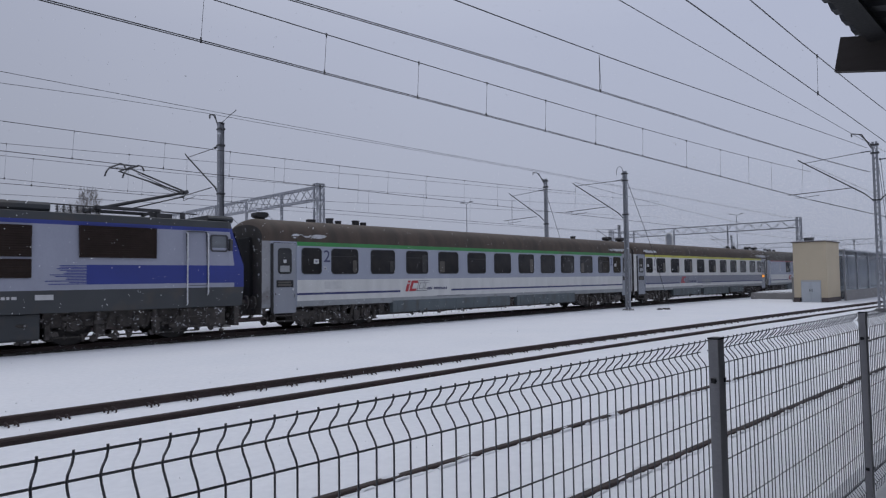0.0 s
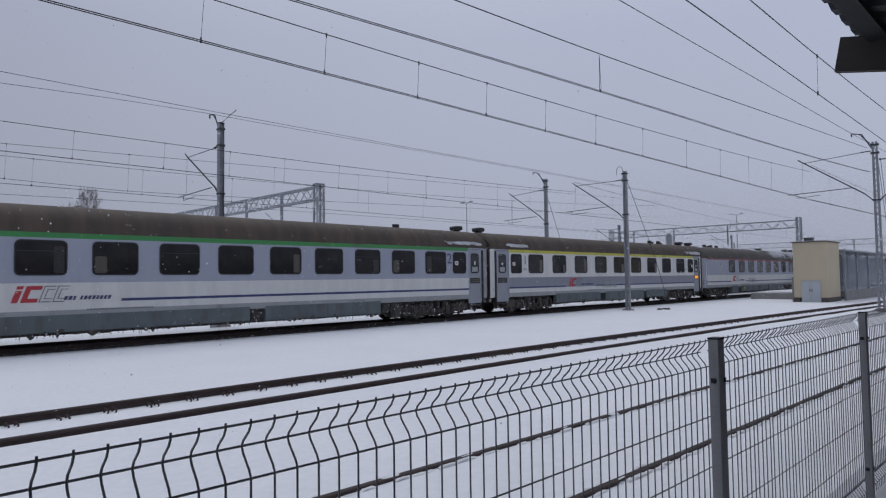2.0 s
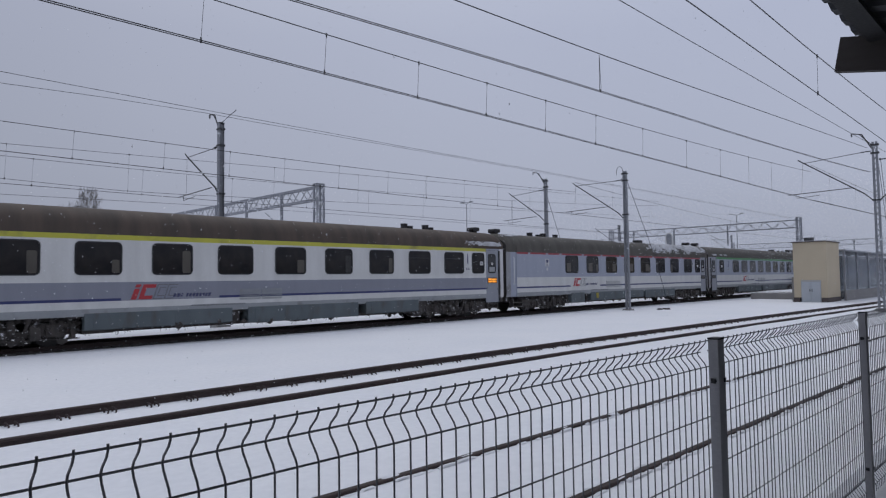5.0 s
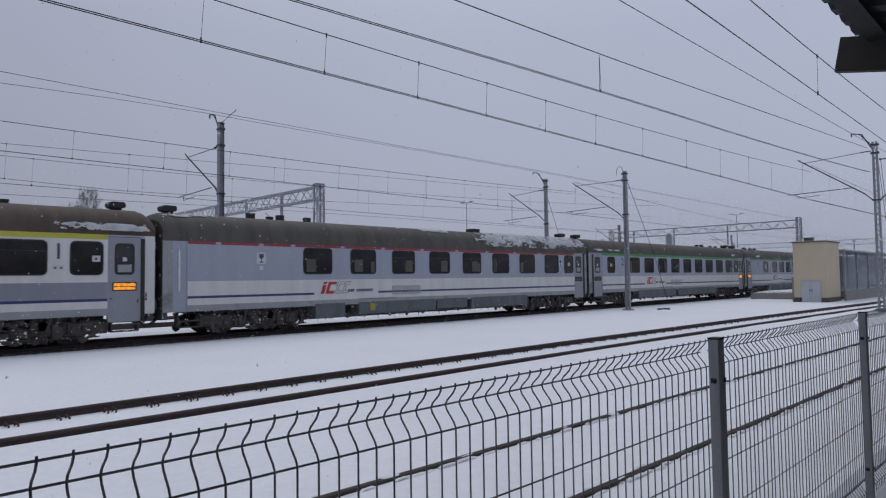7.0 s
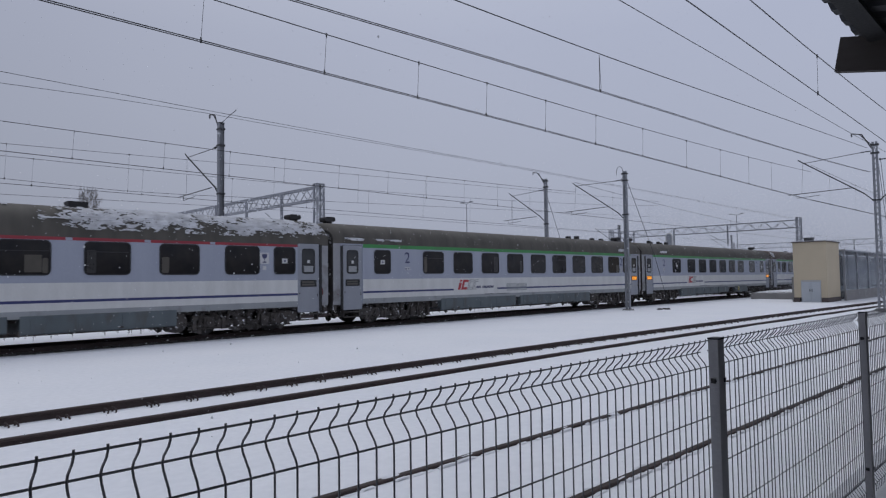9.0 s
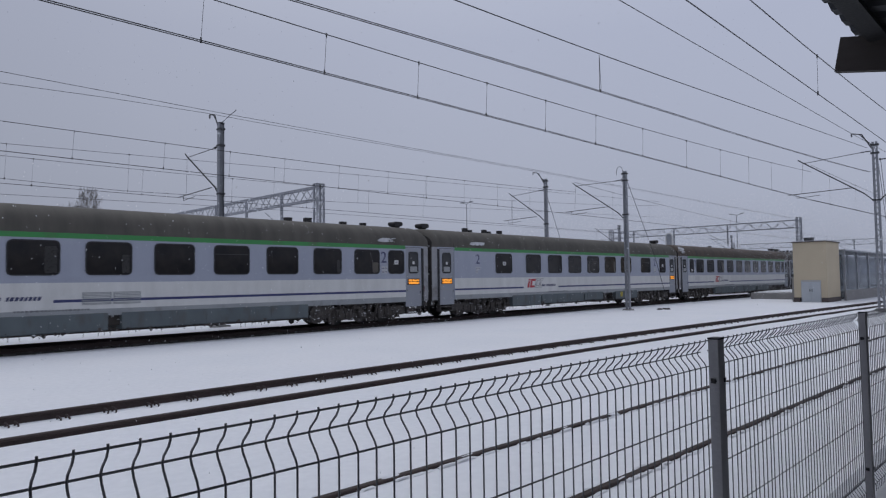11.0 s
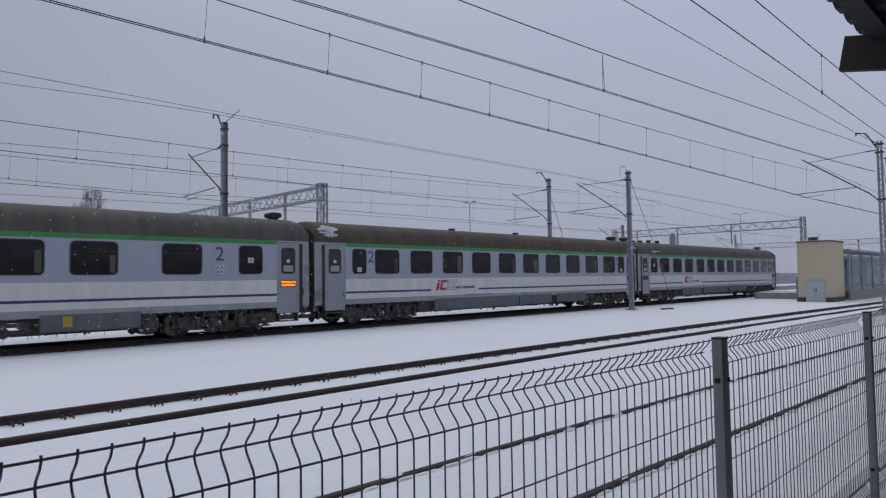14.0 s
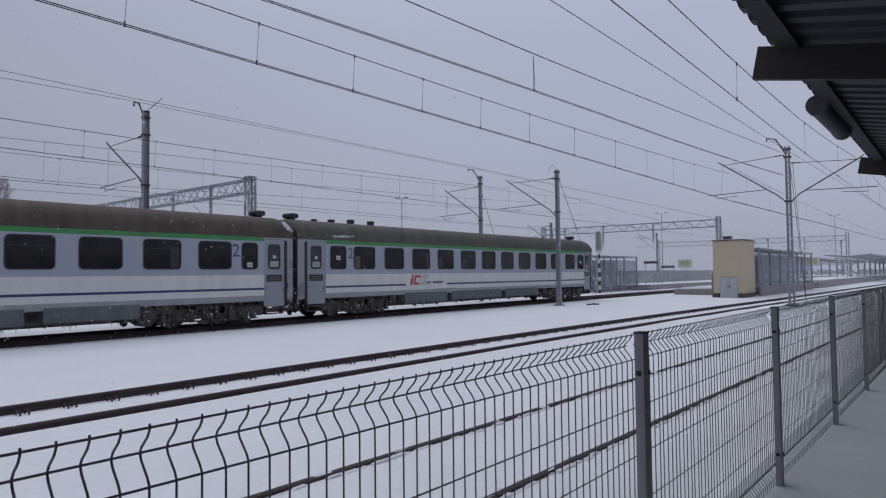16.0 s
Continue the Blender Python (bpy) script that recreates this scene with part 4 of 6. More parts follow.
# ---- the platform canopy over the camera ----
def near_canopy():
    c = thing("platform_canopy", "dark corrugated metal platform canopy on brown beams", "canopy", "station canopies")
    slope = 0.2

    def zc(y, z):
        return z - slope * (1.0 - y)

    for x in (-6.0, -0.75, 4.5, 9.7, 14.9, 20.1, 25.3):
        b = Build()
        xa, xb = x - 0.1, x - 0.05
        b.v += [(xa, 1.011, 2.987), (xb, 1.011, 2.987), (xb, 0.972, 3.187), (xa, 0.972, 3.187), (xa, -4, zc(-4, 2.985)), (xb, -4, zc(-4, 2.985)), (xb, -4, zc(-4, 3.19)), (xa, -4, zc(-4, 3.19))]
        b.f += [(0, 1, 2, 3), (7, 6, 5, 4), (0, 4, 5, 1), (1, 5, 6, 2), (2, 6, 7, 3), (3, 7, 4, 0)]
        b.m += [0] * 6
        part("beam", b, TIMBER, c, "dark brown sloping roof beam")
    b = Build()
    wave, n = 0.055, 664
    x0 = -7.5
    top = []
    for i in range(n + 1):
        x = x0 + 4 * wave * (i // 4) + (0.0, 0.1, 0.112, 0.208)[i % 4]
        z = 3.2 + (0.05 if i % 4 in (2, 3) else 0.0)
        top.append((x, z))
    for dz in (0.0, 0.012):
        b.v += [(x, 0.91 + 0.014 * (i % 4 in (2, 3)), z + dz) for i, (x, z) in enumerate(top)] + [(x, -4.2, zc(-4.2, z + dz)) for x, z in top]
    k = n + 1
    for i in range(n):
        b.f += [(i, i + 1, k + i + 1, k + i), (2 * k + i, 3 * k + i, 3 * k + i + 1, 2 * k + i + 1), (i, 2 * k + i, 2 * k + i + 1, i + 1)]
        b.m += [0] * 3
    part("roof_sheet", b, SHEET, c, "corrugated blue-grey roof sheet seen from below")
    for y, depth in ((0.78, 0.04), (-0.9, 0.12), (-2.6, 0.12)):
        b = Build()
        b.extrude([(y - 0.05, zc(y, 3.2) - depth, 0), (y + 0.05, zc(y, 3.2) - depth, 0), (y + 0.05, zc(y + 0.05, 3.2), 0), (y - 0.05, zc(y - 0.05, 3.2), 0)], [-7.4, 28.9])
        part("purlin", b, RUBBER, c, "dark purlin under the roof sheet")
    # snow on the roof
    b = Build()
    b.v += [(x0, 0.87, 3.27), (x0 + wave * n, 0.87, 3.27), (x0 + wave * n, -4.1, zc(-4.1, 3.27)), (x0, -4.1, zc(-4.1, 3.27)), (x0, 0.84, 3.33), (x0 + wave * n, 0.84, 3.33), (x0 + wave * n, -4.1, zc(-4.1, 3.33)), (x0, -4.1, zc(-4.1, 3.33))]
    b.f += [(3, 2, 1, 0), (4, 5, 6, 7), (0, 1, 5, 4), (1, 2, 6, 5), (2, 3, 7, 6), (3, 0, 4, 7)]
    b.m += [0] * 6
    part("roof_snow", b, SNOW, c, "layer of snow on the canopy")
    pl = thing("roof_pipe", "short dark plastic gutter pipe hung under the canopy edge", "pipe")
    b = Build()
    b.tube((5.95, 0.885, 3.1), (7.2, 0.875, 3.1), 0.075, 16)
    part("barrel", b, SHEET, pl, smooth=True)
    part("end_ring", Build().tube((5.92, 0.885, 3.1), (5.99, 0.885, 3.1), 0.083, 16), STEEL_DARK, pl)
    part("end_ring", Build().tube((7.16, 0.875, 3.1), (7.23, 0.875, 3.1), 0.083, 16), STEEL_DARK, pl)
    part("strap", Build().box(6.7, 0.8, 3.1, 6.74, 0.96, 3.21), STEEL_DARK, pl)
    for x in (-0.75, 9.7, 20.1):
        col = thing("canopy_column", "dark steel canopy column", "column", "canopy columns", at=pose(x, -3.4, 0))
        part("shaft", Build().box(-0.08, -0.08, 0.2, 0.08, 0.08, 2.3), STEEL_DARK, col)
        part("base_plate", Build().box(-0.15, -0.15, 0.26, 0.15, 0.15, 0.29), STEEL_DARK, col)
    b = Build()
    b.box(-30, -4.6, -0.3, 60, -4.35, 3.4)
    tagged(part("wall_back", b, FAR_GREY, None), "plain grey station wall behind the platform", "wall", kind="structure")


def small_clutter():
    """Things that stick out of the snow beside the lattice pole."""
    for x, y, k in ((34.9, 17.2, 1), (35.3, 17.0, 2)):
        st = thing("marker_stone", "small brown stone sticking out of the snow", "stone", "stones by the pole", at=pose(x, y, -0.1, 0, 0, 30 * k))
        part("stone_body", Build().box(-0.2, -0.14, -0.1, 0.2, 0.14, 0.07, c=0.05), PLINTH, st)
        part("snow_cap", Build().box(-0.17, -0.11, 0.07, 0.17, 0.11, 0.1, c=0.012), SNOW, st)


def snowfall(seed, count, size, near=2.0):
    """Loose flakes in the air; the whole swarm sinks and drifts."""
    rnd = random.Random(seed)
    b = Build()
    for _ in range(count):
        x, y, z = rnd.uniform(-4, 46), rnd.uniform(near, 20.0), rnd.uniform(-0.3, 30)
        x *= 0.35 + 0.65 * y / 20
        r = size * rnd.uniform(0.5, 1.3) * (0.4 + 0.6 * y / 20)
        i = len(b.v)
        b.v += [(x + r, y, z), (x - r, y, z), (x, y + r, z), (x, y - r, z), (x, y, z + r), (x, y, z - r)]
        b.f += [tuple(i + q for q in f) for f in ((0, 2, 4), (2, 1, 4), (1, 3, 4), (3, 0, 4), (2, 0, 5), (1, 2, 5), (3, 1, 5), (0, 3, 5))]
        b.m += [0] * 8
    return tagged(part("snowfall", b, SNOW, None), "loose white snowflakes falling through the air", "snowfall", kind="stuff")


def far_snowfall(seed, count):
    """The thick of the falling snow over the station, which veils what stands far down the line."""
    rnd = random.Random(seed)
    b = Build()
    for _ in range(count):
        x, y, z, r = rnd.uniform(56, 120), rnd.uniform(8.0, 44.0), rnd.uniform(-0.3, 12.5), rnd.uniform(0.009, 0.017)
        i = len(b.v)
        b.v += [(x + r, y + r, z + r), (x - r, y - r, z + r), (x - r, y + r, z - r), (x + r, y - r, z - r)]
        b.f += [(i, i + 1, i + 2), (i, i + 3, i + 1), (i, i + 2, i + 3), (i + 1, i + 3, i + 2)]
        b.m += [0] * 4
    return tagged(part("snowfall", b, SNOW, None), "thick snowfall over the far end of the station", "snowfall", kind="stuff")


FLAKES = [(far_snowfall(31, 170000), (-0.3, 0.0, -0.36)), (snowfall(21, 4600, 0.0115), (-0.5, 0.0, -1.1)), (snowfall(22, 3200, 0.014), (-0.9, 0.1, -0.85)), (snowfall(23, 9000, 0.0105, 9.0), (-0.2, -0.1, -1.4))]


ground()
small_clutter()
track("railway track with rusty rails and clips standing out of the snow", line_main, -20, 260, clips=(-0.95, 62.0))
track("platform track almost buried in snow", line_near, -20, 260)
track("railway track with dark swept ballast under the train", line_train, -60, 260, ballast=True)
track("railway track behind the train", line_far, -60, 200)
track("siding behind the train", line_farther, -60, 200)
def rail_snow(line, side, cover, seed):
    """Loose snow lying over the head of a buried rail and crumbling along both of its edges."""
    rnd = random.Random(seed)
    b = Build()
    for off, share, lo, hi in ((0.0, cover, 0.03, 0.05), (-0.06, 0.85, 0.018, 0.036), (0.064, 0.85, 0.02, 0.042)):
        x = -3.0
        while x < 45:
            w = rnd.uniform(0.05, 0.32)
            if rnd.random() < share:
                y, hgt = line(x) + side + off + rnd.uniform(-0.012, 0.012), rnd.uniform(0.0, 0.012) if off == 0 else rnd.uniform(-0.024, 0.001)
                r = rnd.uniform(lo, hi)
                b.path([(x, y, hgt - r * 1.6), (x + w * 0.2, y, hgt - r), (x + w * 0.7, y + rnd.uniform(-0.01, 0.01), hgt - r), (x + w, y, hgt - r * 1.7)], r, 8)
            x += w * rnd.uniform(0.6, 0.95)
    tagged(part("rail_snow", b, SNOW, None, smooth=True), "loose snow lying on a buried rail", "snow", kind="stuff")


rail_snow(line_near, 0.7525, 0.05, 1)
rail_snow(line_near, -0.7525, 0.02, 2)
platform_slab("platform under trodden snow, greyed for canopy shade, beside the fence", -12, 120, -4.35, 1.32, 0.28, snow=SNOW_TRODDEN_SHADED)
fence()
overhead()
distance()
near_canopy()


# ---- the train ----
SIDE = 1.41
CANT = 3.26


def roof_ring(z0=CANT, crown=4.15, n=9):
    """Right half then left half of the roof curve, from one cant rail to the other."""
    pts = []
    for k in range(2 * n + 1):
        t = math.pi * k / (2 * n)
        y = SIDE * math.cos(t)
        pts.append((y, z0 + (crown - z0) * (math.sin(t) ** 0.72)))
    return pts


def coach_shell(L, upper, lower, cant, roof, gap, bay=1.53, stripe=(3.105, 3.255)):
    """Body shell with painted bands. gap: where the blue line is broken for the lettering. Slots: 0 upper, 1 lower, 2 blue line, 3 sill, 4 stripe, 5 roof, 6 door bay, 7 end, 8 band under the line."""
    levels = [(0.84, 3), (0.96, 3), (1.05, 8), (1.265, 2), (1.345, 1), (1.83, 0), (stripe[0], 4), (stripe[1], 5), (CANT, 5)]
    ring = []
    for k, (z, mi) in enumerate(levels[:-1]):
        ring.append((-SIDE + (0.03 if z < 0.9 else 0.0), z, mi))
    ring += [(-y, z, 5) for y, z in roof_ring()]
    for k in range(len(levels) - 2, -1, -1):
        ring.append((SIDE - (0.03 if levels[k][0] < 0.9 else 0.0), levels[k][0], levels[k - 1][1] if k else 3))
    xs = sorted({0.12, 0.2, 0.3, 0.44, 0.6, 0.9, bay - 0.03, bay, L - 1.5, gap[0], gap[1], L / 2, L - 1.53, L - 0.9, L - 0.6, L - 0.44, L - 0.3, L - 0.2, L - 0.12})

    def shift(x, y, z):
        e = min(x, L - x)
        if z > CANT:
            drop = max(0.0, (0.5 - e) / 0.33) ** 2.5 * 0.2
            return (x, y * (1 - drop * 0.1), CANT + (z - CANT) * (1 - drop))
        inset = 0.075 if e < 0.35 else (0.045 if (x < bay - 0.02 or L - x < 1.51) else 0.0)
        return (x, y - math.copysign(inset, y), z)

    def pick(x, mi):
        e = min(x, L - x)
        if e < 0.44 and mi != 5:
            return 7
        if (x < bay or L - x < 1.53) and mi in (0, 1, 2, 3, 4, 8):
            return 6
        if mi == 2 and gap[0] < x < gap[1]:
            return 1
        return mi

    b = Build()
    b.extrude(ring, xs, shift=shift, pick=pick, capmi=9)
    return b.mesh("body", upper, lower, BLUE, SILL, cant, roof, LILAC, WHITE if upper is WHITE else END_GREY, WHITE, END_DARK, smooth=True)


def window_meshes(w, z0=2.04, z1=3.04):
    a = Build()
    a.frame_ring(rounded(-w / 2 + 0.035, z0 + 0.035, w / 2 - 0.035, z1 - 0.035, 0.12), rounded(-w / 2, z0, w / 2, z1, 0.15), -SIDE - 0.018, -SIDE + 0.03)
    g = Build()
    g.plate(rounded(-w / 2 + 0.03, z0 + 0.03, w / 2 - 0.03, z1 - 0.03, 0.12), -SIDE - 0.008, -SIDE + 0.02)
    return a.mesh("window", RUBBER), g.mesh("pane", DARKGLASS)


WIN_WIDE, WIN_NARROW, WIN_SLIM = window_meshes(1.31), window_meshes(0.90), window_meshes(0.70)


def sash():
    g = Build()
    g.box(-0.59, -SIDE - 0.012, 2.72, 0.59, -SIDE - 0.006, 2.745)
    return g.mesh("sash_bar", RUBBER)


SASH = sash()


def door_meshes():
    d = Build()
    d.plate(rounded(-0.475, 0.63, 0.475, 3.19, 0.05, 2), -SIDE - 0.0, -SIDE + 0.06)
    fr = Build()
    fr.frame_ring(rounded(-0.475, 0.63, 0.475, 3.19, 0.05, 2), rounded(-0.49, 0.615, 0.49, 3.205, 0.055, 2), -SIDE + 0.004, -SIDE + 0.06)
    wf = Build()
    wf.frame_ring(rounded(-0.25, 2.09, 0.25, 2.97, 0.1), rounded(-0.285, 2.055, 0.285, 3.005, 0.12), -SIDE - 0.016, -SIDE + 0.01)
    wp = Build()
    wp.plate(rounded(-0.26, 2.08, 0.26, 2.98, 0.1), -SIDE - 0.008, -SIDE + 0.01)
    pp = Build()
    pp.box(-0.06, -SIDE - 0.014, 2.46, 0.06, -SIDE - 0.009, 2.58)
    pq = Build().box(-0.2, -SIDE - 0.014, 2.13, 0.2, -SIDE - 0.009, 2.36)
    ds = Build()
    ds.box(-0.345, -SIDE - 0.02, 1.57, 0.345, -SIDE + 0.01, 1.83)
    hd = Build()
    hd.path([(0.38, -SIDE - 0.03, 1.2), (0.38, -SIDE - 0.03, 1.3)], 0.015, 6)
    hd.box(-0.4, -SIDE - 0.012, 1.3, -0.37, -SIDE + 0.002, 1.36)
    st = Build()
    st.box(-0.05, -SIDE + 0.002, 0.66, 0.05, -SIDE + 0.05, 3.16)
    return d.mesh("door", DOOR_PAINT), fr.mesh("door_seal", RUBBER), wf.mesh("door_window", RUBBER), wp.mesh("pane", DOOR_GLASS), (pp.mesh("notice", PAPER), pq.mesh("notice", NOTICE)), ds.mesh("display", RUBBER), hd.mesh("handle", STEEL_DARK), st.mesh("grab_strip", RUBBER)


DOOR, DOOR_SEAL, DOOR_WIN, DOOR_PANE, DOOR_PAPER, DISPLAY, HANDLE, STRIP = door_meshes()


def display_bars():
    b = Build()
    rnd = random.Random(5)
    for row, z in enumerate((1.71, 1.60)):
        x = -0.31
        while x < 0.28:
            w = rnd.uniform(0.03, 0.1)
            b.box(x, -SIDE - 0.026, z, min(0.315, x + w), -SIDE - 0.021, z + rnd.uniform(0.075, 0.095))
            x += w + rnd.uniform(0.006, 0.014)
    return b.mesh("display_text", ORANGE)


DISPLAY_LIT = display_bars()
DISPLAY_OFF = Build().box(-0.29, -SIDE - 0.025, 1.62, 0.27, -SIDE - 0.021, 1.69).box(-0.29, -SIDE - 0.025, 1.72, 0.24, -SIDE - 0.021, 1.78).mesh("display_text", surf("dim_display_text", (0.1, 0.092, 0.08), None, 0.6, 5, 40, 0))


def wheelset_mesh(r=0.46):
    b = Build()
    b.tube((0, -0.85, 0), (0, 0.85, 0), 0.08, 8)
    for s in (-1, 1):
        for k in range(5):
            t = 2 * math.pi * k / 5
            b.tube((0.2 * math.cos(t), s * 0.84, 0.2 * math.sin(t)), (0.2 * math.cos(t), s * 0.86, 0.2 * math.sin(t)), 0.05, 6)
        b.tube((0, s * 0.69, 0), (0, s * 0.83, 0), r, 28)
        b.tube((0, s * 0.66, 0), (0, s * 0.69, 0), r + 0.03, 28)
        b.tube((0, s * 0.82, 0), (0, s * 0.85, 0), r * 0.86, 24, r2=r * 0.5)
        b.tube((0, s * 0.84, 0), (0, s * 0.9, 0), 0.12, 10)
    return b.mesh("wheelset", WHEEL)


WHEELS = wheelset_mesh()
LOCO_WHEELS = wheelset_mesh(0.61)
MOVING, SPINNERS = [], []


def bogie_meshes(base=2.5, r=0.46, heavy=False):
    zt = 0.62 if not heavy else 0.8
    prof = [(-base / 2 - 0.55, zt - 0.08), (-base / 2 - 0.5, zt + 0.06), (-0.75, zt + 0.06), (-0.6, zt - 0.16), (0.6, zt - 0.16), (0.75, zt + 0.06), (base / 2 + 0.5, zt + 0.06), (base / 2 + 0.55, zt - 0.08), (0.8, zt - 0.1), (0.62, zt - 0.32), (-0.62, zt - 0.32), (-0.8, zt - 0.1)]
    f = Build()
    for s in (-1, 1):
        f.plate(prof, min(s * 1.0, s * 1.14), max(s * 1.0, s * 1.14))
    f.box(-0.3, -1.01, 0.45, 0.3, 1.01, 0.72)
    ax = Build()
    ax.box(-0.17, -0.12, -0.17, 0.17, 0.09, 0.17)
    ax.tube((0, -0.2, 0), (0, -0.11, 0), 0.12, 10)
    ax.tube((0, -0.23, 0), (0, -0.19, 0), 0.05, 8)
    for d in (-0.26, 0.26):
        ax.tube((d, 0, -0.1), (d, 0, 0.24), 0.06, 8)
        for k in range(5):
            ax.tube((d, 0, -0.06 + 0.055 * k), (d, 0, -0.025 + 0.055 * k), 0.09, 8)
        ax.box(d - 0.1, -0.08, -0.13, d + 0.1, 0.08, -0.08)
    ax.box(-0.36, -0.08, -0.13, 0.36, 0.08, -0.09)
    sp = Build()
    sp.tube((0, 0, 0), (0, 0, 0.48), 0.08, 8)
    for k in range(6):
        sp.tube((0, 0, 0.075 * k), (0, 0, 0.045 + 0.075 * k), 0.125, 10)
    dm = Build()
    dm.tube((0, 0, 0), (0.12, 0, 0.42), 0.045, 8)
    dm.tube((0.06, 0, 0.2), (0.12, 0, 0.42), 0.06, 8)
    br = Build()
    br.tube((-base / 2 - 0.7, 0, -0.02), (base / 2 + 0.7, 0, -0.05), 0.025, 6)
    for x in (-base / 2, base / 2):
        for d in (-1, 1):
            br.box(x + d * (r + 0.05) - 0.06, -0.1, -0.06, x + d * (r + 0.05) + 0.06, 0.06, 0.36)
            br.tube((x + d * (r + 0.05), -0.04, 0.3), (x + d * (r - 0.1), -0.04, 0.5), 0.03, 6)
    br.box(-0.95, -0.06, 0.0, -0.66, 0.05, 0.26)
    br.box(0.72, -0.07, -0.04, 0.95, 0.05, 0.3)
    return [m.mesh(n, BOGIE) for n, m in (("frame", f), ("axle_box", ax), ("spring", sp), ("damper", dm), ("brake_rod", br))]


COACH_BOGIE, LOCO_BOGIE = bogie_meshes(), bogie_meshes(3.05, 0.61, True)


def ice_lumps(half, count, z0, z1, seed, y=1.08):
    """Frozen slush and dirt hanging on the running gear."""
    rnd = random.Random(seed)
    bm = bmesh.new()
    for _ in range(count):
        side = rnd.choice((-1, 1))
        c = Vector((rnd.uniform(-half, half), side * (y + rnd.uniform(-0.12, 0.1)), rnd.uniform(z0, z1)))
        sc = Vector((rnd.uniform(0.04, 0.17), rnd.uniform(0.04, 0.1), rnd.uniform(0.03, 0.13)))
        got = bmesh.ops.create_icosphere(bm, subdivisions=1, radius=1.0)["verts"]
        for v in got:
            k = 1 + 0.75 * noise.noise(v.co * 2.3 + c * 3)
            v.co = Vector((v.co.x * sc.x, v.co.y * sc.y, v.co.z * sc.z)) * k + c
    me = bpy.data.meshes.new("frozen_slush")
    bm.to_mesh(me)
    bm.free()
    me.materials.append(BOGIE)
    return me


SKIRT_ICE = [ice_lumps(6.2, 90, 0.38, 0.47, 60 + k, 1.3) for k in range(3)]
COACH_ICE = [ice_lumps(2.1, 230, 0.14, 0.95, 40 + k) for k in range(3)]
LOCO_ICE = [ice_lumps(3.3, 200, 0.16, 0.8, 50, 1.18)]


def bogie(parent, x, meshes, wheels, base, r):
    bg = put("bogie", meshes[0], parent, "dirty bogie frame caked with ice", at=pose(x, 0, 0))
    for turn, s in ((0, -1), (180, 1)):
        for d in (-base / 2, base / 2):
            put("axle_box", meshes[1], bg, at=pose(d, s * 1.1, r, 0, 0, turn))
        for d in (-0.24, 0.24):
            put("spring", meshes[2], bg, at=pose(d, s * 1.12, 0.36, 0, 0, turn))
        for d in (-0.62, 0.55):
            put("damper", meshes[3], bg, at=pose(d, s * 1.2, 0.45, 0, 0, turn))
        put("brake_rod", meshes[4], bg, at=pose(0, s * 1.14, 0.27, 0, 0, turn))
    ice = LOCO_ICE if base > 3 else COACH_ICE
    tagged(put("frozen_slush", ice[int(x) % len(ice)], bg, "grey frozen slush on the running gear"), kind="stuff")
    for d in (-base / 2, base / 2):
        w = put("wheelset", wheels, bg, "steel wheelset", at=pose(d, 0, r))
        SPINNERS.append((w, d, r))


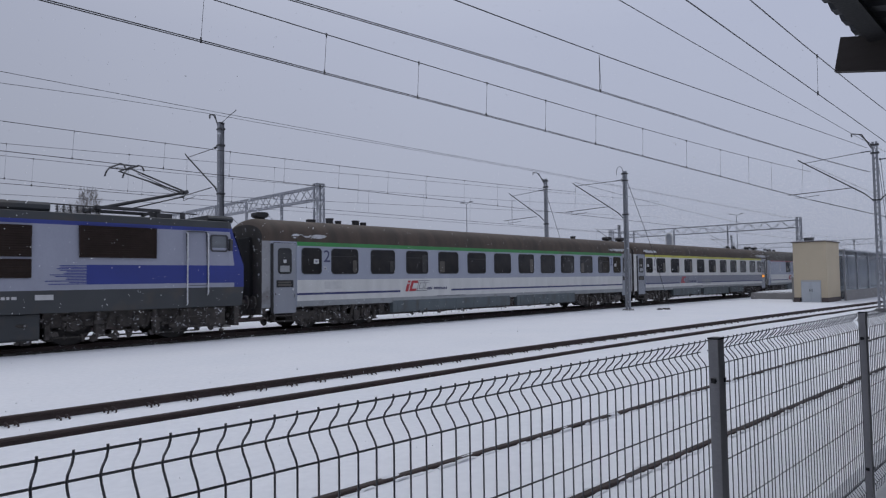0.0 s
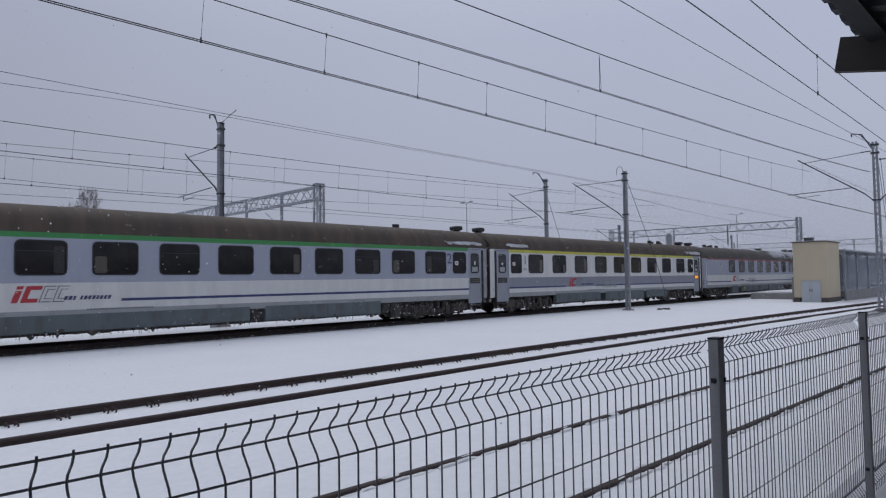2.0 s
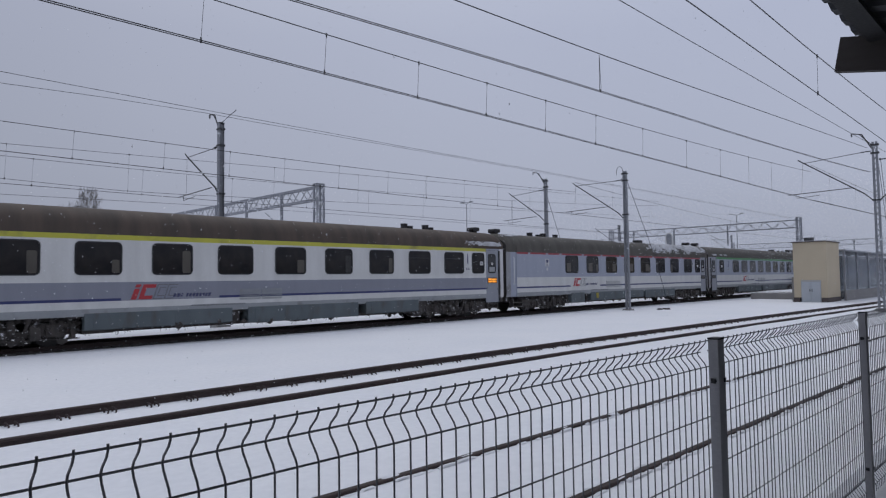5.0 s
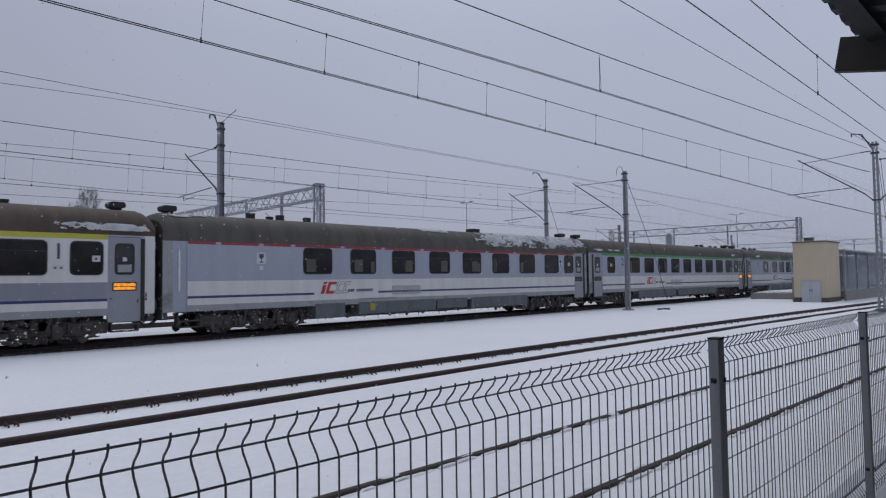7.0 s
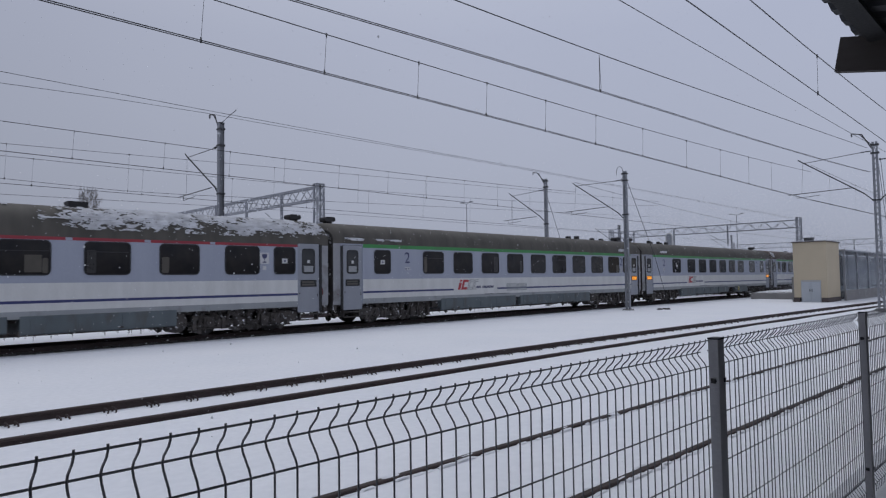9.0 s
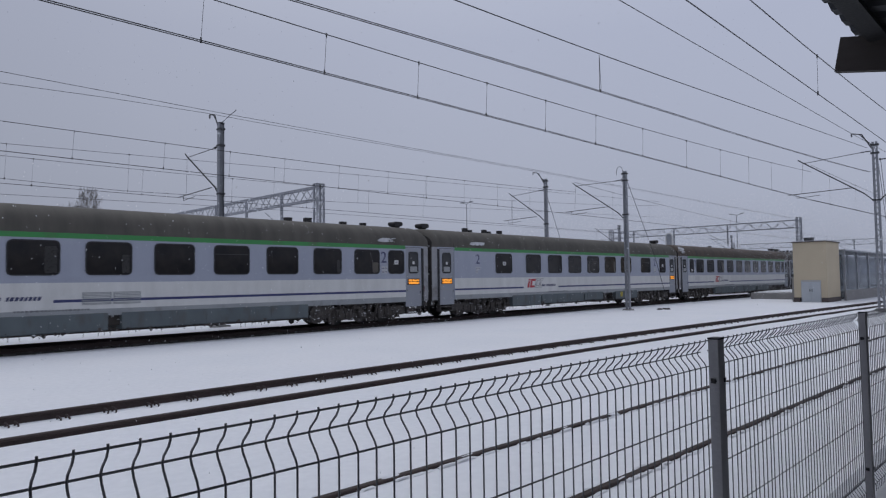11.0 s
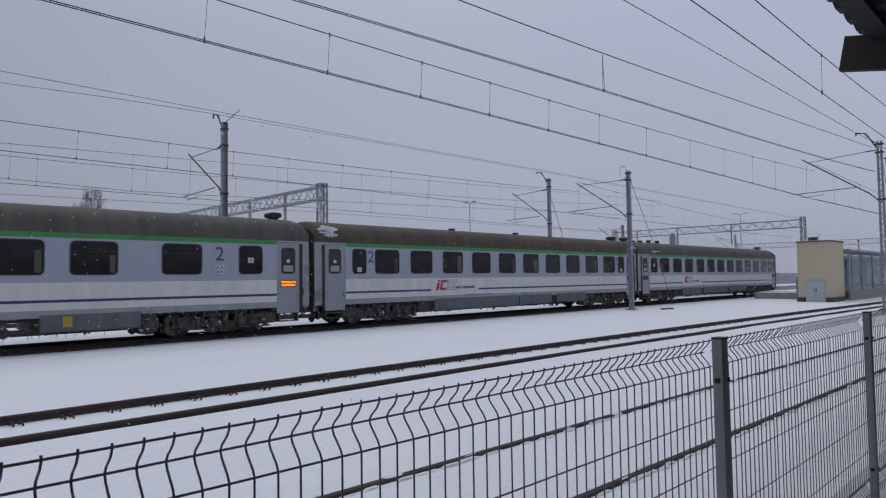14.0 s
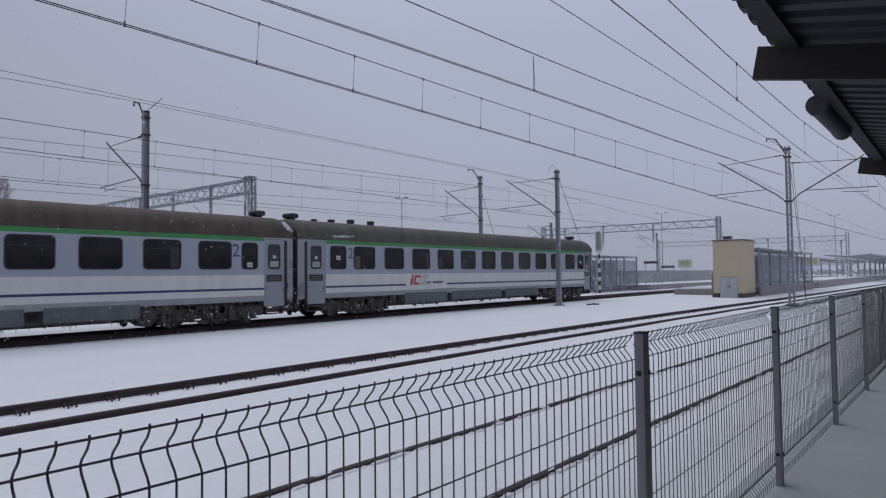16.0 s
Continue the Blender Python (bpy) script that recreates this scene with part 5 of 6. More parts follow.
def end_gear(parent, x, s):
    """Buffers, coupling, hoses and gangway at one end; s: outward direction."""
    for y in (-0.875, 0.875):
        b = Build()
        b.tube((x - s * 0.42, y, 1.06), (x - s * 0.14, y, 1.06), 0.095, 10)
        b.tube((x - s * 0.14, y, 1.06), (x - s * 0.04, y, 1.06), 0.07, 10)
        b.tube((x - s * 0.045, y, 1.06), (x - s * 0.005, y, 1.06), 0.23, 16)
        part("buffer", b, BOGIE, parent, "round steel buffer")
    b = Build()
    ring = [(-0.62, 1.15), (0.62, 1.15), (0.7, 1.25), (0.7, 3.2), (0.6, 3.42), (-0.6, 3.42), (-0.7, 3.2), (-0.7, 1.25)]
    xs = [x - s * (0.13 - 0.015 * k) for k in range(9)]
    b.extrude([(y, z, 0) for y, z in ring], xs, shift=lambda px, y, z: (px, y * (1.0 if round((0.13 - abs(px - x)) / 0.015) % 2 else 0.94), 2.3 + (z - 2.3) * (1.0 if round((0.13 - abs(px - x)) / 0.015) % 2 else 0.97)))
    part("gangway_bellows", b, RUBBER, parent, "black ribbed rubber gangway bellows")
    b = Build()
    b.box(min(x - s * 0.36, x - s * 0.05), -0.12, 0.95, max(x - s * 0.36, x - s * 0.05), 0.12, 1.15)
    for y in (-0.45, -0.3, 0.35):
        b.path([(x - s * 0.32, y, 0.95), (x - s * 0.24, y - 0.03, 0.55), (x - s * 0.05, y - 0.03, 0.42), (x, y, 0.45)], 0.03, 6)
    part("coupling_and_hoses", b, BOGIE, parent, "coupling hook and hanging air hoses")
    b = Build()
    b.box(min(x - s * 0.3, x - s * 0.14), -1.28, 0.6, max(x - s * 0.3, x - s * 0.14), 1.28, 1.16, c=0.05)
    part("headstock", b, BOGIE, parent)
    b = Build()
    for z in (0.32, 0.52):
        b.box(min(x - s * 1.4, x - s * 0.6), -1.36, z, max(x - s * 1.4, x - s * 0.6), -1.1, z + 0.04)
    b.box(min(x - s * 1.4, x - s * 1.36), -1.36, 0.32, max(x - s * 1.4, x - s * 1.36), -1.1, 0.72)
    b.box(min(x - s * 0.6, x - s * 0.64), -1.36, 0.32, max(x - s * 0.6, x - s * 0.64), -1.1, 0.72)
    part("door_steps", b, BOGIE, parent, "dark footsteps below the door")
    xa, xb = sorted((x - s * 1.45, x - s * 2.15))
    part("sand_box", Build().box(xa, -1.24, 0.3, xb, -0.75, 0.72, c=0.08), BOGIE, parent, "dark box beside the bogie caked with ice")


def snow_patch(parent, L, x0, x1, z0, z1, thresh, seed, name="roof_snow"):
    """Ragged wind-packed snow stuck to the roof's curve on both flanks."""
    b = Build()
    curve = [(-y, z) for y, z in roof_ring(n=30) if y < 1.42]
    curve = [(y, z) for y, z in curve if z0 <= z <= z1 and y < 0]
    nx = int((x1 - x0) / 0.03)
    nk = len(curve)
    if nk < 3:
        return
    sub = []
    for (ya, za), (yb, zb) in zip(curve[:-1], curve[1:]):
        for t in (0, 0.25, 0.5, 0.75):
            sub.append((ya + (yb - ya) * t, za + (zb - za) * t))
    nk = len(sub)
    idx = {}

    def vert(i, k):
        if (i, k) not in idx:
            x = x0 + (x1 - x0) * i / nx
            y, z = sub[k]
            lift = 0.02 + 0.02 * (noise.noise((x * 3, k * 0.5, seed)) + 0.5)
            e = min(x, L - x)
            drop = max(0.0, (0.5 - e) / 0.33) ** 2.5 * 0.2
            z = CANT + (z - CANT) * (1 - drop)
            nrm = Vector((y / 1.41, (z - 3.0) * 1.3)).normalized()
            idx[(i, k)] = len(b.v)
            b.v.append((x, y + nrm[0] * lift, z + nrm[1] * lift))
        return idx[(i, k)]

    for i in range(nx):
        for k in range(nk - 1):
            x = x0 + (x1 - x0) * (i + 0.5) / nx
            ex, ek = 2 * (i + 0.5) / nx - 1, 2 * (k + 0.5) / nk - 1
            body = 0.55 - 0.9 * abs(ex) ** 3 - 0.75 * ek * ek
            v = 0.8 * noise.noise((x * 1.6, sub[k][1] * 5, seed * 3.1)) + 0.75 * noise.noise((x * 5.0, sub[k][1] * 14, seed * 7.7)) + 0.6 * noise.noise((x * 13.0, sub[k][1] * 30, seed * 2.3)) + body - 0.2
            if v > thresh:
                b.f.append((vert(i, k), vert(i + 1, k), vert(i + 1, k + 1), vert(i, k + 1)))
                b.m.append(0)
    if b.f:
        tagged(part(name, b, SNOW_DUST, parent, "ragged patch of snow stuck to the roof", smooth=True), kind="stuff")


def vent(parent, x, w, h, z=4.14, round_top=True):
    b = Build()
    if round_top:
        b.plate(rounded(-w / 2, 0.07, w / 2, 0.07 + h, h * 0.45, 3), -0.22, 0.22)
        b.box(-w * 0.3, -0.13, -0.1, w * 0.3, 0.13, 0.08)
    else:
        b.box(-w / 2, -w * 0.4, -0.1, w / 2, w * 0.4, h)
        b.box(-w / 2 - 0.008, -w * 0.4 - 0.008, h, w / 2 + 0.008, w * 0.4 + 0.008, h + 0.07)
    part("roof_vent", b, VENT, parent, "dark roof ventilator", at=pose(x, 0, z))


def emblem(parent, x, first=False):
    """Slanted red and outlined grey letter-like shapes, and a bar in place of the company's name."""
    y0, y1 = -SIDE - 0.006, -SIDE
    b = Build()
    sl = 0.16

    def para(bb, xa, xb, za, zb):
        bb.plate([(xa + sl * (za - 1.29) / 0.46, za), (xb + sl * (za - 1.29) / 0.46, za), (xb + sl * (zb - 1.29) / 0.46, zb), (xa + sl * (zb - 1.29) / 0.46, zb)], y0, y1)

    para(b, x, x + 0.16, 1.29, 1.62)
    para(b, x + 0.0, x + 0.16, 1.66, 1.75)
    para(b, x + 0.22, x + 0.36, 1.29, 1.75)
    para(b, x + 0.36, x + 0.62, 1.29, 1.4)
    para(b, x + 0.36, x + 0.62, 1.64, 1.75)
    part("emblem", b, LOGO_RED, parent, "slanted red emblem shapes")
    g = Build()
    for k in (0, 1):
        xa = x + 0.66 + 0.34 * k
        para(g, xa, xa + 0.025, 1.29, 1.75)
        para(g, xa + 0.1, xa + 0.125, 1.38, 1.66)
        para(g, xa, xa + 0.3, 1.29, 1.315)
        para(g, xa, xa + 0.3, 1.725, 1.75)
        para(g, xa + 0.1, xa + 0.3, 1.38, 1.4)
        para(g, xa + 0.1, xa + 0.3, 1.64, 1.66)
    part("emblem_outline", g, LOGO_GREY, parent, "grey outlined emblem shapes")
    t = Build()
    rnd = random.Random(2)
    xx = x + 1.27
    for k in range(12):
        if k == 3:
            xx += 0.09
            continue
        w = rnd.uniform(0.06, 0.09)
        para(t, xx, xx + w, 1.34, 1.45)
        xx += w + 0.03
    tagged(part("name_lettering", t, INK, parent, "grey bars of small lettering"), kind="stuff")
    d = Build()
    xx = x + 1.9
    for k in range(20):
        w = rnd.uniform(0.04, 0.1)
        d.box(xx, -SIDE - 0.004, 1.02, xx + w, -SIDE + 0.001, 1.07)
        xx += w + 0.03
    tagged(part("data_bars", d, LOGO_GREY, parent, "row of small grey data marks"), kind="stuff")


def pictograms(parent, x, z, n=2, size=0.13):
    for k in range(n):
        px, pz = x + (k % 2) * size * 1.2 - size * 0.6, z - (k // 2) * size * 1.2
        sq = part("pictogram", Build().box(px - size / 2, -SIDE - 0.005, pz, px + size / 2, -SIDE + 0.001, pz + size), PAPER, parent, "small white square sign")
        part("mark", Build().box(px - size * 0.25, -SIDE - 0.008, pz + size * 0.2, px + size * 0.2, -SIDE - 0.005, pz + size * 0.7), INK, sq)


def side_grille(parent, x):
    """Small slatted air inlet low on the side."""
    g = part("air_grille", Build().frame_ring([(x + 0.02, 1.2), (x + 0.76, 1.2), (x + 0.76, 1.52), (x + 0.02, 1.52)], [(x, 1.18), (x + 0.78, 1.18), (x + 0.78, 1.54), (x, 1.54)], -SIDE - 0.012, -SIDE + 0.01) , SILL, parent, "slatted grey air inlet")
    for k in range(7):
        part("slat", Build().box(x + 0.02, -SIDE - 0.009, 1.21 + 0.045 * k, x + 0.76, -SIDE + 0.005, 1.232 + 0.045 * k), SILL, g)


def door_set(parent, x, s, lit, mat_label):
    d = put("door", DOOR, parent, mat_label, at=pose(x, 0.04, 0))
    put("door_seal", DOOR_SEAL, d)
    put("door_window", DOOR_WIN, d)
    put("pane", DOOR_PANE, d, "dark glass")
    for me in DOOR_PAPER:
        put("notice", me, d, "white paper notice")
    if lit is not None:
        put("display", DISPLAY, d, "black destination display")
        put("display_text", DISPLAY_LIT if lit else DISPLAY_OFF, d, "glowing amber display text" if lit else "dim display text")
    put("handle", HANDLE, d)
    put("grab_strip", STRIP, parent, "black vertical strip beside the door", at=pose(x + s * 0.535, 0.0, 0))


def sticker(parent, x, z):
    st = part("sticker", Build().box(x - 0.11, -SIDE - 0.014, z, x + 0.11, -SIDE - 0.009, z + 0.18), PAPER, parent, "white sticker on the glass")
    part("mark", Build().box(x - 0.035, -SIDE - 0.016, z + 0.05, x + 0.03, -SIDE - 0.0142, z + 0.12), INK, st)


def coach(label, x_front, L, wide, narrow, scheme, logo, numeral="", numeral_at=(), front_door=True, lit=(False, False), snow=(), boxes=(), seed=0, vents=(), pict=(), roof=ROOF, slim=()):
    c = thing("railway_coach", label, "railway coach", "coaches of the train")
    MOVING.append((c, x_front))
    upper, lower, cant = scheme
    put("body", coach_shell(L, upper, lower, cant, roof, (logo - 0.28, logo + 2.85), 1.53 if front_door else 0.9, (3.105, 3.255) if front_door else (3.05, 3.14)), c, "painted steel coach body with brown roof")
    for x in wide:
        for turn in (0, 180):
            w = put("window", WIN_WIDE[0], c, "rounded dark coach window", at=pose(x, 0, 0, 0, 0, turn))
            put("pane", WIN_WIDE[1], w, "dark glass")
            if turn == 0 and (int(x * 7 + seed) % 3) == 0:
                put("sash_bar", SASH, w)
    for x, sx in narrow:
        for turn in (0, 180):
            w = put("window", WIN_NARROW[0], c, "narrow rounded dark coach window", at=pose(x, 0, 0, 0, 0, turn))
            put("pane", WIN_NARROW[1], w, "dark glass")
        sticker(c, x + sx, 2.44)
    for x in slim:
        for turn in (0, 180):
            w = put("window", WIN_SLIM[0], c, "slim rounded dark coach window", at=pose(x, 0, 0, 0, 0, turn))
            put("pane", WIN_SLIM[1], w, "dark glass")
        sticker(c, x, 2.12)
    deck = random.Random(seed * 13 + 3)
    for x in wide:
        if deck.random() < 0.55:
            side, w, z1 = deck.choice((-1, 1)), deck.uniform(0.14, 0.34), deck.uniform(2.5, 2.9)
            cx = x + side * (0.58 - w / 2)
            part("curtain", Build().plate(rounded(cx - w / 2, 2.1, cx + w / 2, z1, 0.05, 2), -SIDE - 0.0105, -SIDE - 0.0085), deck.choice((CURTAIN, SEAT, SEAT)), c, "dim curtain or seat back behind the glass")
    dl = "grey entrance door"
    if front_door:
        door_set(c, 1.035, -1, lit[0], dl)
    else:
        part("grab_handle", Build().path([(0.62, -SIDE - 0.01, 1.5), (0.6, -SIDE - 0.06, 1.55), (0.6, -SIDE - 0.06, 2.8), (0.62, -SIDE - 0.01, 2.85)], 0.024, 6), HANDRAIL, c, "tall pale grab handle")
    door_set(c, L - 1.035, 1, lit[1], dl)
    part("tail_lamps", Build().disc_y(0.32 if front_door else 0.3, 1.25, -SIDE + 0.02, -SIDE + 0.06, 0.01).box(L - 0.42, -SIDE + 0.05, 1.25, L - 0.37, -SIDE + 0.09, 1.5), TAIL_RED, c, "dark red tail marker")
    for x in (0, L):
        end_gear(c, x, -1 if x == 0 else 1)
    bx = 3.6
    for x in (bx, L - bx):
        bogie(c, x, COACH_BOGIE, WHEELS, 2.5, 0.46)
    emblem(c, logo)
    for xt in {3: (8.45,), 5: (16.55,)}.get(seed, ()):
        part("yellow_tag", Build().box(xt, -1.44, 0.56, xt + 0.26, -1.419, 0.86), TAG_YELLOW, c, "small dirty yellow tag")
    if seed in (1, 6):
        part("notice_panel", Build().box(2.75, -SIDE - 0.006, 1.48, 3.55, -SIDE + 0.001, 1.76), PAPER, c, "pale notice panel")
    for x in numeral_at:
        lettering("class_number", numeral, 0.66, INK, c, pose(x, -SIDE - 0.004, 2.51, 90, 0, 0), bold=0.002)
    for x, z, n in pict:
        pictograms(c, x, z, n)
    if seed in (2, 3, 4):
        side_grille(c, logo + 3.6)
        side_grille(c, logo + 4.45)
    rnd = random.Random(seed)
    for x0, x1, z0, shade in boxes:
        b = Build()
        b.box(x0, -1.418, z0, x1, 1.3, 0.93, c=0.03)
        eb = part("underfloor_box", b, UNDER, c, "blue-grey underfloor panel with dirt")
        for k in range(int((x1 - x0) / 1.2)):
            xx = x0 + 0.25 + 1.2 * k
            part("hatch", Build().box(xx, -1.43, z0 + 0.1, xx + 0.8, -1.416, 0.84), UNDER, eb)
    b = Build()
    xx = 5.6
    while xx < L - 5.6:
        w, dz = rnd.uniform(0.2, 0.9), rnd.uniform(0.05, 0.3)
        b.box(xx, -1.2, 0.72 - dz - 0.12, xx + w, rnd.uniform(-0.7, -0.3), 0.88)
        xx += w + rnd.uniform(0.1, 0.7)
    b.tube((5.2, -1.05, 0.42), (L - 5.2, -1.05, 0.4), 0.025, 5)
    b.tube((5.2, -0.8, 0.34), (L - 5.2, -0.8, 0.36), 0.03, 5)
    b.box(1.5, -1.0, 0.72, L - 1.5, 1.0, 0.92)
    part("underframe_gear", b, BOGIE, c, "dark pipes and brackets under the floor with icicles")
    b = Build()
    for k in range(90):
        xi = rnd.uniform(5.4, L - 5.4)
        b.tube((xi, -1.3, 0.5), (xi, -1.3, 0.36 - rnd.random() * 0.14), 0.02, 4, r2=0.004)
    part("generator", Build().tube((L - 5.95, -1.25, 0.5), (L - 5.95, -0.7, 0.5), 0.34, 16).tube((L - 5.95, -1.29, 0.5), (L - 5.95, -1.24, 0.5), 0.2, 12), BOGIE, c, "round dark drum beside the bogie")
    tagged(put("hanging_slush", SKIRT_ICE[seed % 3], c, "ragged frozen slush along the lower edge", at=pose(L / 2, 0, 0)), kind="stuff")
    tagged(part("icicles", b, BOGIE, c, "dirty icicles"), kind="stuff")
    for x, w, hh, rt in vents:
        vent(c, x, w, hh, 4.14, rt)
    for k, (x0, x1, z0, z1, th) in enumerate(snow):
        snow_patch(c, L, x0, x1, z0, z1, th, seed + k + 1)
    return c


G1, G2, G3, G4, G5, G6, G7, END = 11.70, 38.54, 63.51, 88.44, 113.30, 138.24, 163.10, 189.6
SECOND, FIRST, DINER = (LILAC, WHITE, GREEN), (WHITE, GREY, YELLOW), (LILAC, WHITE, RED)
MUSH = 0.5


def roof_line(L, *small):
    """A mushroom vent near each end and small boxes between, as (place, width, height)."""
    return ((0.8, MUSH, 0.2, True), (L - 0.86, MUSH, 0.2, True)) + tuple((x, w, h, False) for x, w, h in small)


def train():
    L1 = G2 - G1
    coach("second-class coach, lilac-grey and white with green stripe, brown roof", G1, L1,
          [3.72, 5.67, 7.62, 9.58, 11.53, 13.48, 15.43, 17.34, 19.24, 21.19, 23.14], [(2.17, 0.2), (24.69, -0.2)], SECOND, 6.9, "2", (2.86, 24.02),
          snow=((0.9, 2.9, 3.36, 3.55, 0.0), (23.7, 26.6, 3.3, 3.56, -0.1)), boxes=((6.2, 14.0, 0.42, 0), (14.6, 19.9, 0.4, 0)), seed=1,
          vents=roof_line(L1, (3.08, 0.3, 0.06), (3.99, 0.24, 0.16), (4.43, 0.2, 0.08), (5.34, 0.24, 0.14), (5.75, 0.2, 0.08), (22.0, 0.24, 0.1)), pict=((2.86, 2.2, 1), (24.02, 2.2, 1)))
    L2 = G3 - G2
    coach("first-class coach, white and grey with yellow stripe, brown roof", G2, L2,
          [3.80, 5.97, 8.16, 10.33, 12.50, 14.67, 16.84, 19.01, 21.20], [(2.12, -0.2), (22.87, 0.25)], FIRST, 6.88, "1", (2.86, 22.13), lit=(False, True),
          snow=((1.3, 3.3, 3.32, 3.58, -0.2), (22.0, 24.7, 3.3, 3.6, -0.6)), boxes=((5.6, 10.2, 0.42, 0), (10.8, 15.6, 0.36, 0), (16.0, 18.9, 0.42, 0)), seed=2,
          vents=roof_line(L2, (19.37, 0.24, 0.16), (19.74, 0.2, 0.07), (20.71, 0.24, 0.16), (21.08, 0.2, 0.06)), pict=((2.86, 2.2, 2), (22.13, 2.2, 2)))
    L3 = G4 - G3
    coach("dining coach, lilac and white with red stripe, snow on its roof", G3, L3,
          [5.94, 8.13, 10.31, 12.50, 14.68, 16.83, 19.0, 21.19], [(22.85, 0.0)], DINER, 6.05, front_door=False,
          snow=((15.0, 20.6, 3.34, 4.12, -0.22), (19.6, 25.0, 3.3, 4.12, -0.2), (9.5, 14.8, 3.9, 4.12, 0.25), (0.2, 2.2, 3.9, 4.12, -0.1)), boxes=((5.83, 7.2, 0.36, 0), (7.9, 12.2, 0.42, 0), (12.3, 14.3, 0.46, 0), (14.6, 18.9, 0.4, 0)), seed=3,
          vents=roof_line(L3, (3.9, 0.26, 0.14), (4.7, 0.22, 0.06), (5.15, 0.26, 0.14), (6.38, 0.24, 0.12), (16.35, 0.55, 0.12)), pict=(), roof=ROOF_OLIVE)
    diner = MOVING[-1][0]
    for k, x in enumerate((5.94, 8.13, 10.31, 12.50, 14.68)):
        cx = x + (-0.32, -0.25, 0.3, 0.28, 0.2)[k]
        part("curtain", Build().box(cx - 0.2, -SIDE - 0.013, 2.13, cx + 0.22, -SIDE - 0.0106, 2.62), CURTAIN, diner, "beige curtain behind the glass")
    for x in (1.95, 3.55, 4.84, 7.09, 9.17, 11.40, 13.63, 15.78, 17.98, 20.1):
        part("stripe_mark", Build().box(x - 0.09, -SIDE - 0.006, 3.055, x + 0.09, -SIDE + 0.001, 3.135), LILAC, diner, "small pale break in the red stripe")
    for x in (3.55, 22.03):
        sq = part("dining_sign", Build().box(x - 0.18, -SIDE - 0.006, 2.42, x + 0.18, -SIDE + 0.001, 2.82), PAPER, diner, "white sign with a dark wine glass")
        g = Build()
        g.plate([(x - 0.1, 2.77), (x - 0.09, 2.66), (x - 0.03, 2.6), (x + 0.03, 2.6), (x + 0.09, 2.66), (x + 0.1, 2.77)], -SIDE - 0.01, -SIDE - 0.006)
        g.box(x - 0.014, -SIDE - 0.01, 2.5, x + 0.014, -SIDE - 0.006, 2.6)
        g.box(x - 0.07, -SIDE - 0.01, 2.46, x + 0.07, -SIDE - 0.006, 2.5)
        part("glass_mark", g, INK, sq)
        part("small_sign", Build().box(x - 0.07, -SIDE - 0.006, 2.2, x + 0.07, -SIDE + 0.001, 2.34), PAPER, diner)
    L4 = G5 - G4
    coach("second-class coach, lilac-grey and white with green stripe, clean windows", G4, L4,
          [5.53, 7.49, 9.46, 11.42, 13.39, 15.35, 17.32, 19.30, 21.23], [(2.56, 0.0), (22.80, 0.0)], SECOND, 7.1, "2", (3.95, 22.11), lit=(False, True),
          snow=((0.5, 1.6, 3.3, 3.5, -0.15), (2.0, 3.7, 3.32, 3.5, 0.0), (21.7, 22.8, 3.36, 3.56, -0.15), (23.5, 24.5, 3.3, 3.4, -0.4)), boxes=((6.0, 11.4, 0.4, 0), (11.8, 18.4, 0.42, 0)), seed=4, roof=ROOF_OLIVE,
          vents=roof_line(L4, (18.41, 0.26, 0.08), (19.32, 0.26, 0.12), (21.07, 0.24, 0.06), (22.14, 0.22, 0.06)), pict=((3.95, 2.2, 2), (22.15, 2.22, 4)))
    L5 = G6 - G5
    coach("second-class coach with few windows, green stripe, amber door displays", G5, L5,
          [5.12, 7.58, 9.55, 11.52, 13.48, 15.43, 17.37, 19.98], [(22.39, 0.0)], SECOND, 7.0, "2", (3.15, 21.25), lit=(True, True),
          snow=((0.7, 1.6, 3.3, 3.4, -0.3), (2.5, 3.7, 3.36, 3.56, -0.1), (21.9, 23.9, 3.3, 3.4, -0.05)), boxes=((5.77, 8.2, 0.36, 0), (8.3, 12.4, 0.42, 0), (12.5, 14.5, 0.46, 0), (16.0, 18.7, 0.42, 0)), seed=5, roof=ROOF_OLIVE,
          vents=roof_line(L5, (3.78, 0.24, 0.14), (4.14, 0.2, 0.06), (5.25, 0.22, 0.12), (5.62, 0.2, 0.05), (6.5, 0.24, 0.12)), pict=((3.15, 2.22, 2), (3.15, 2.06, 1), (21.25, 2.22, 4)))
    sticker(MOVING[-1][0], 5.15, 2.44)
    L6 = G7 - G6
    coach("second-class coach, lilac-grey and white with green stripe, dark roof", G6, L6,
          [3.66, 5.62, 7.60, 9.57, 11.53, 13.48, 15.44, 17.38, 19.34, 21.28], [], SECOND, 6.47, "2", (2.79, 22.12), lit=(None, False), slim=(2.20, 22.70),
          snow=((0.3, 1.3, 3.4, 3.95, -0.12), (24.3, 24.8, 3.5, 4.0, -0.3)), boxes=((6.43, 12.4, 0.4, 0), (12.5, 15.3, 0.42, 0), (15.8, 18.6, 0.45, 0)), seed=6,
          vents=roof_line(L6, (9.0, 0.24, 0.05), (14.0, 0.24, 0.05))[1:], pict=((2.79, 2.22, 1),))
    L7 = END - G7
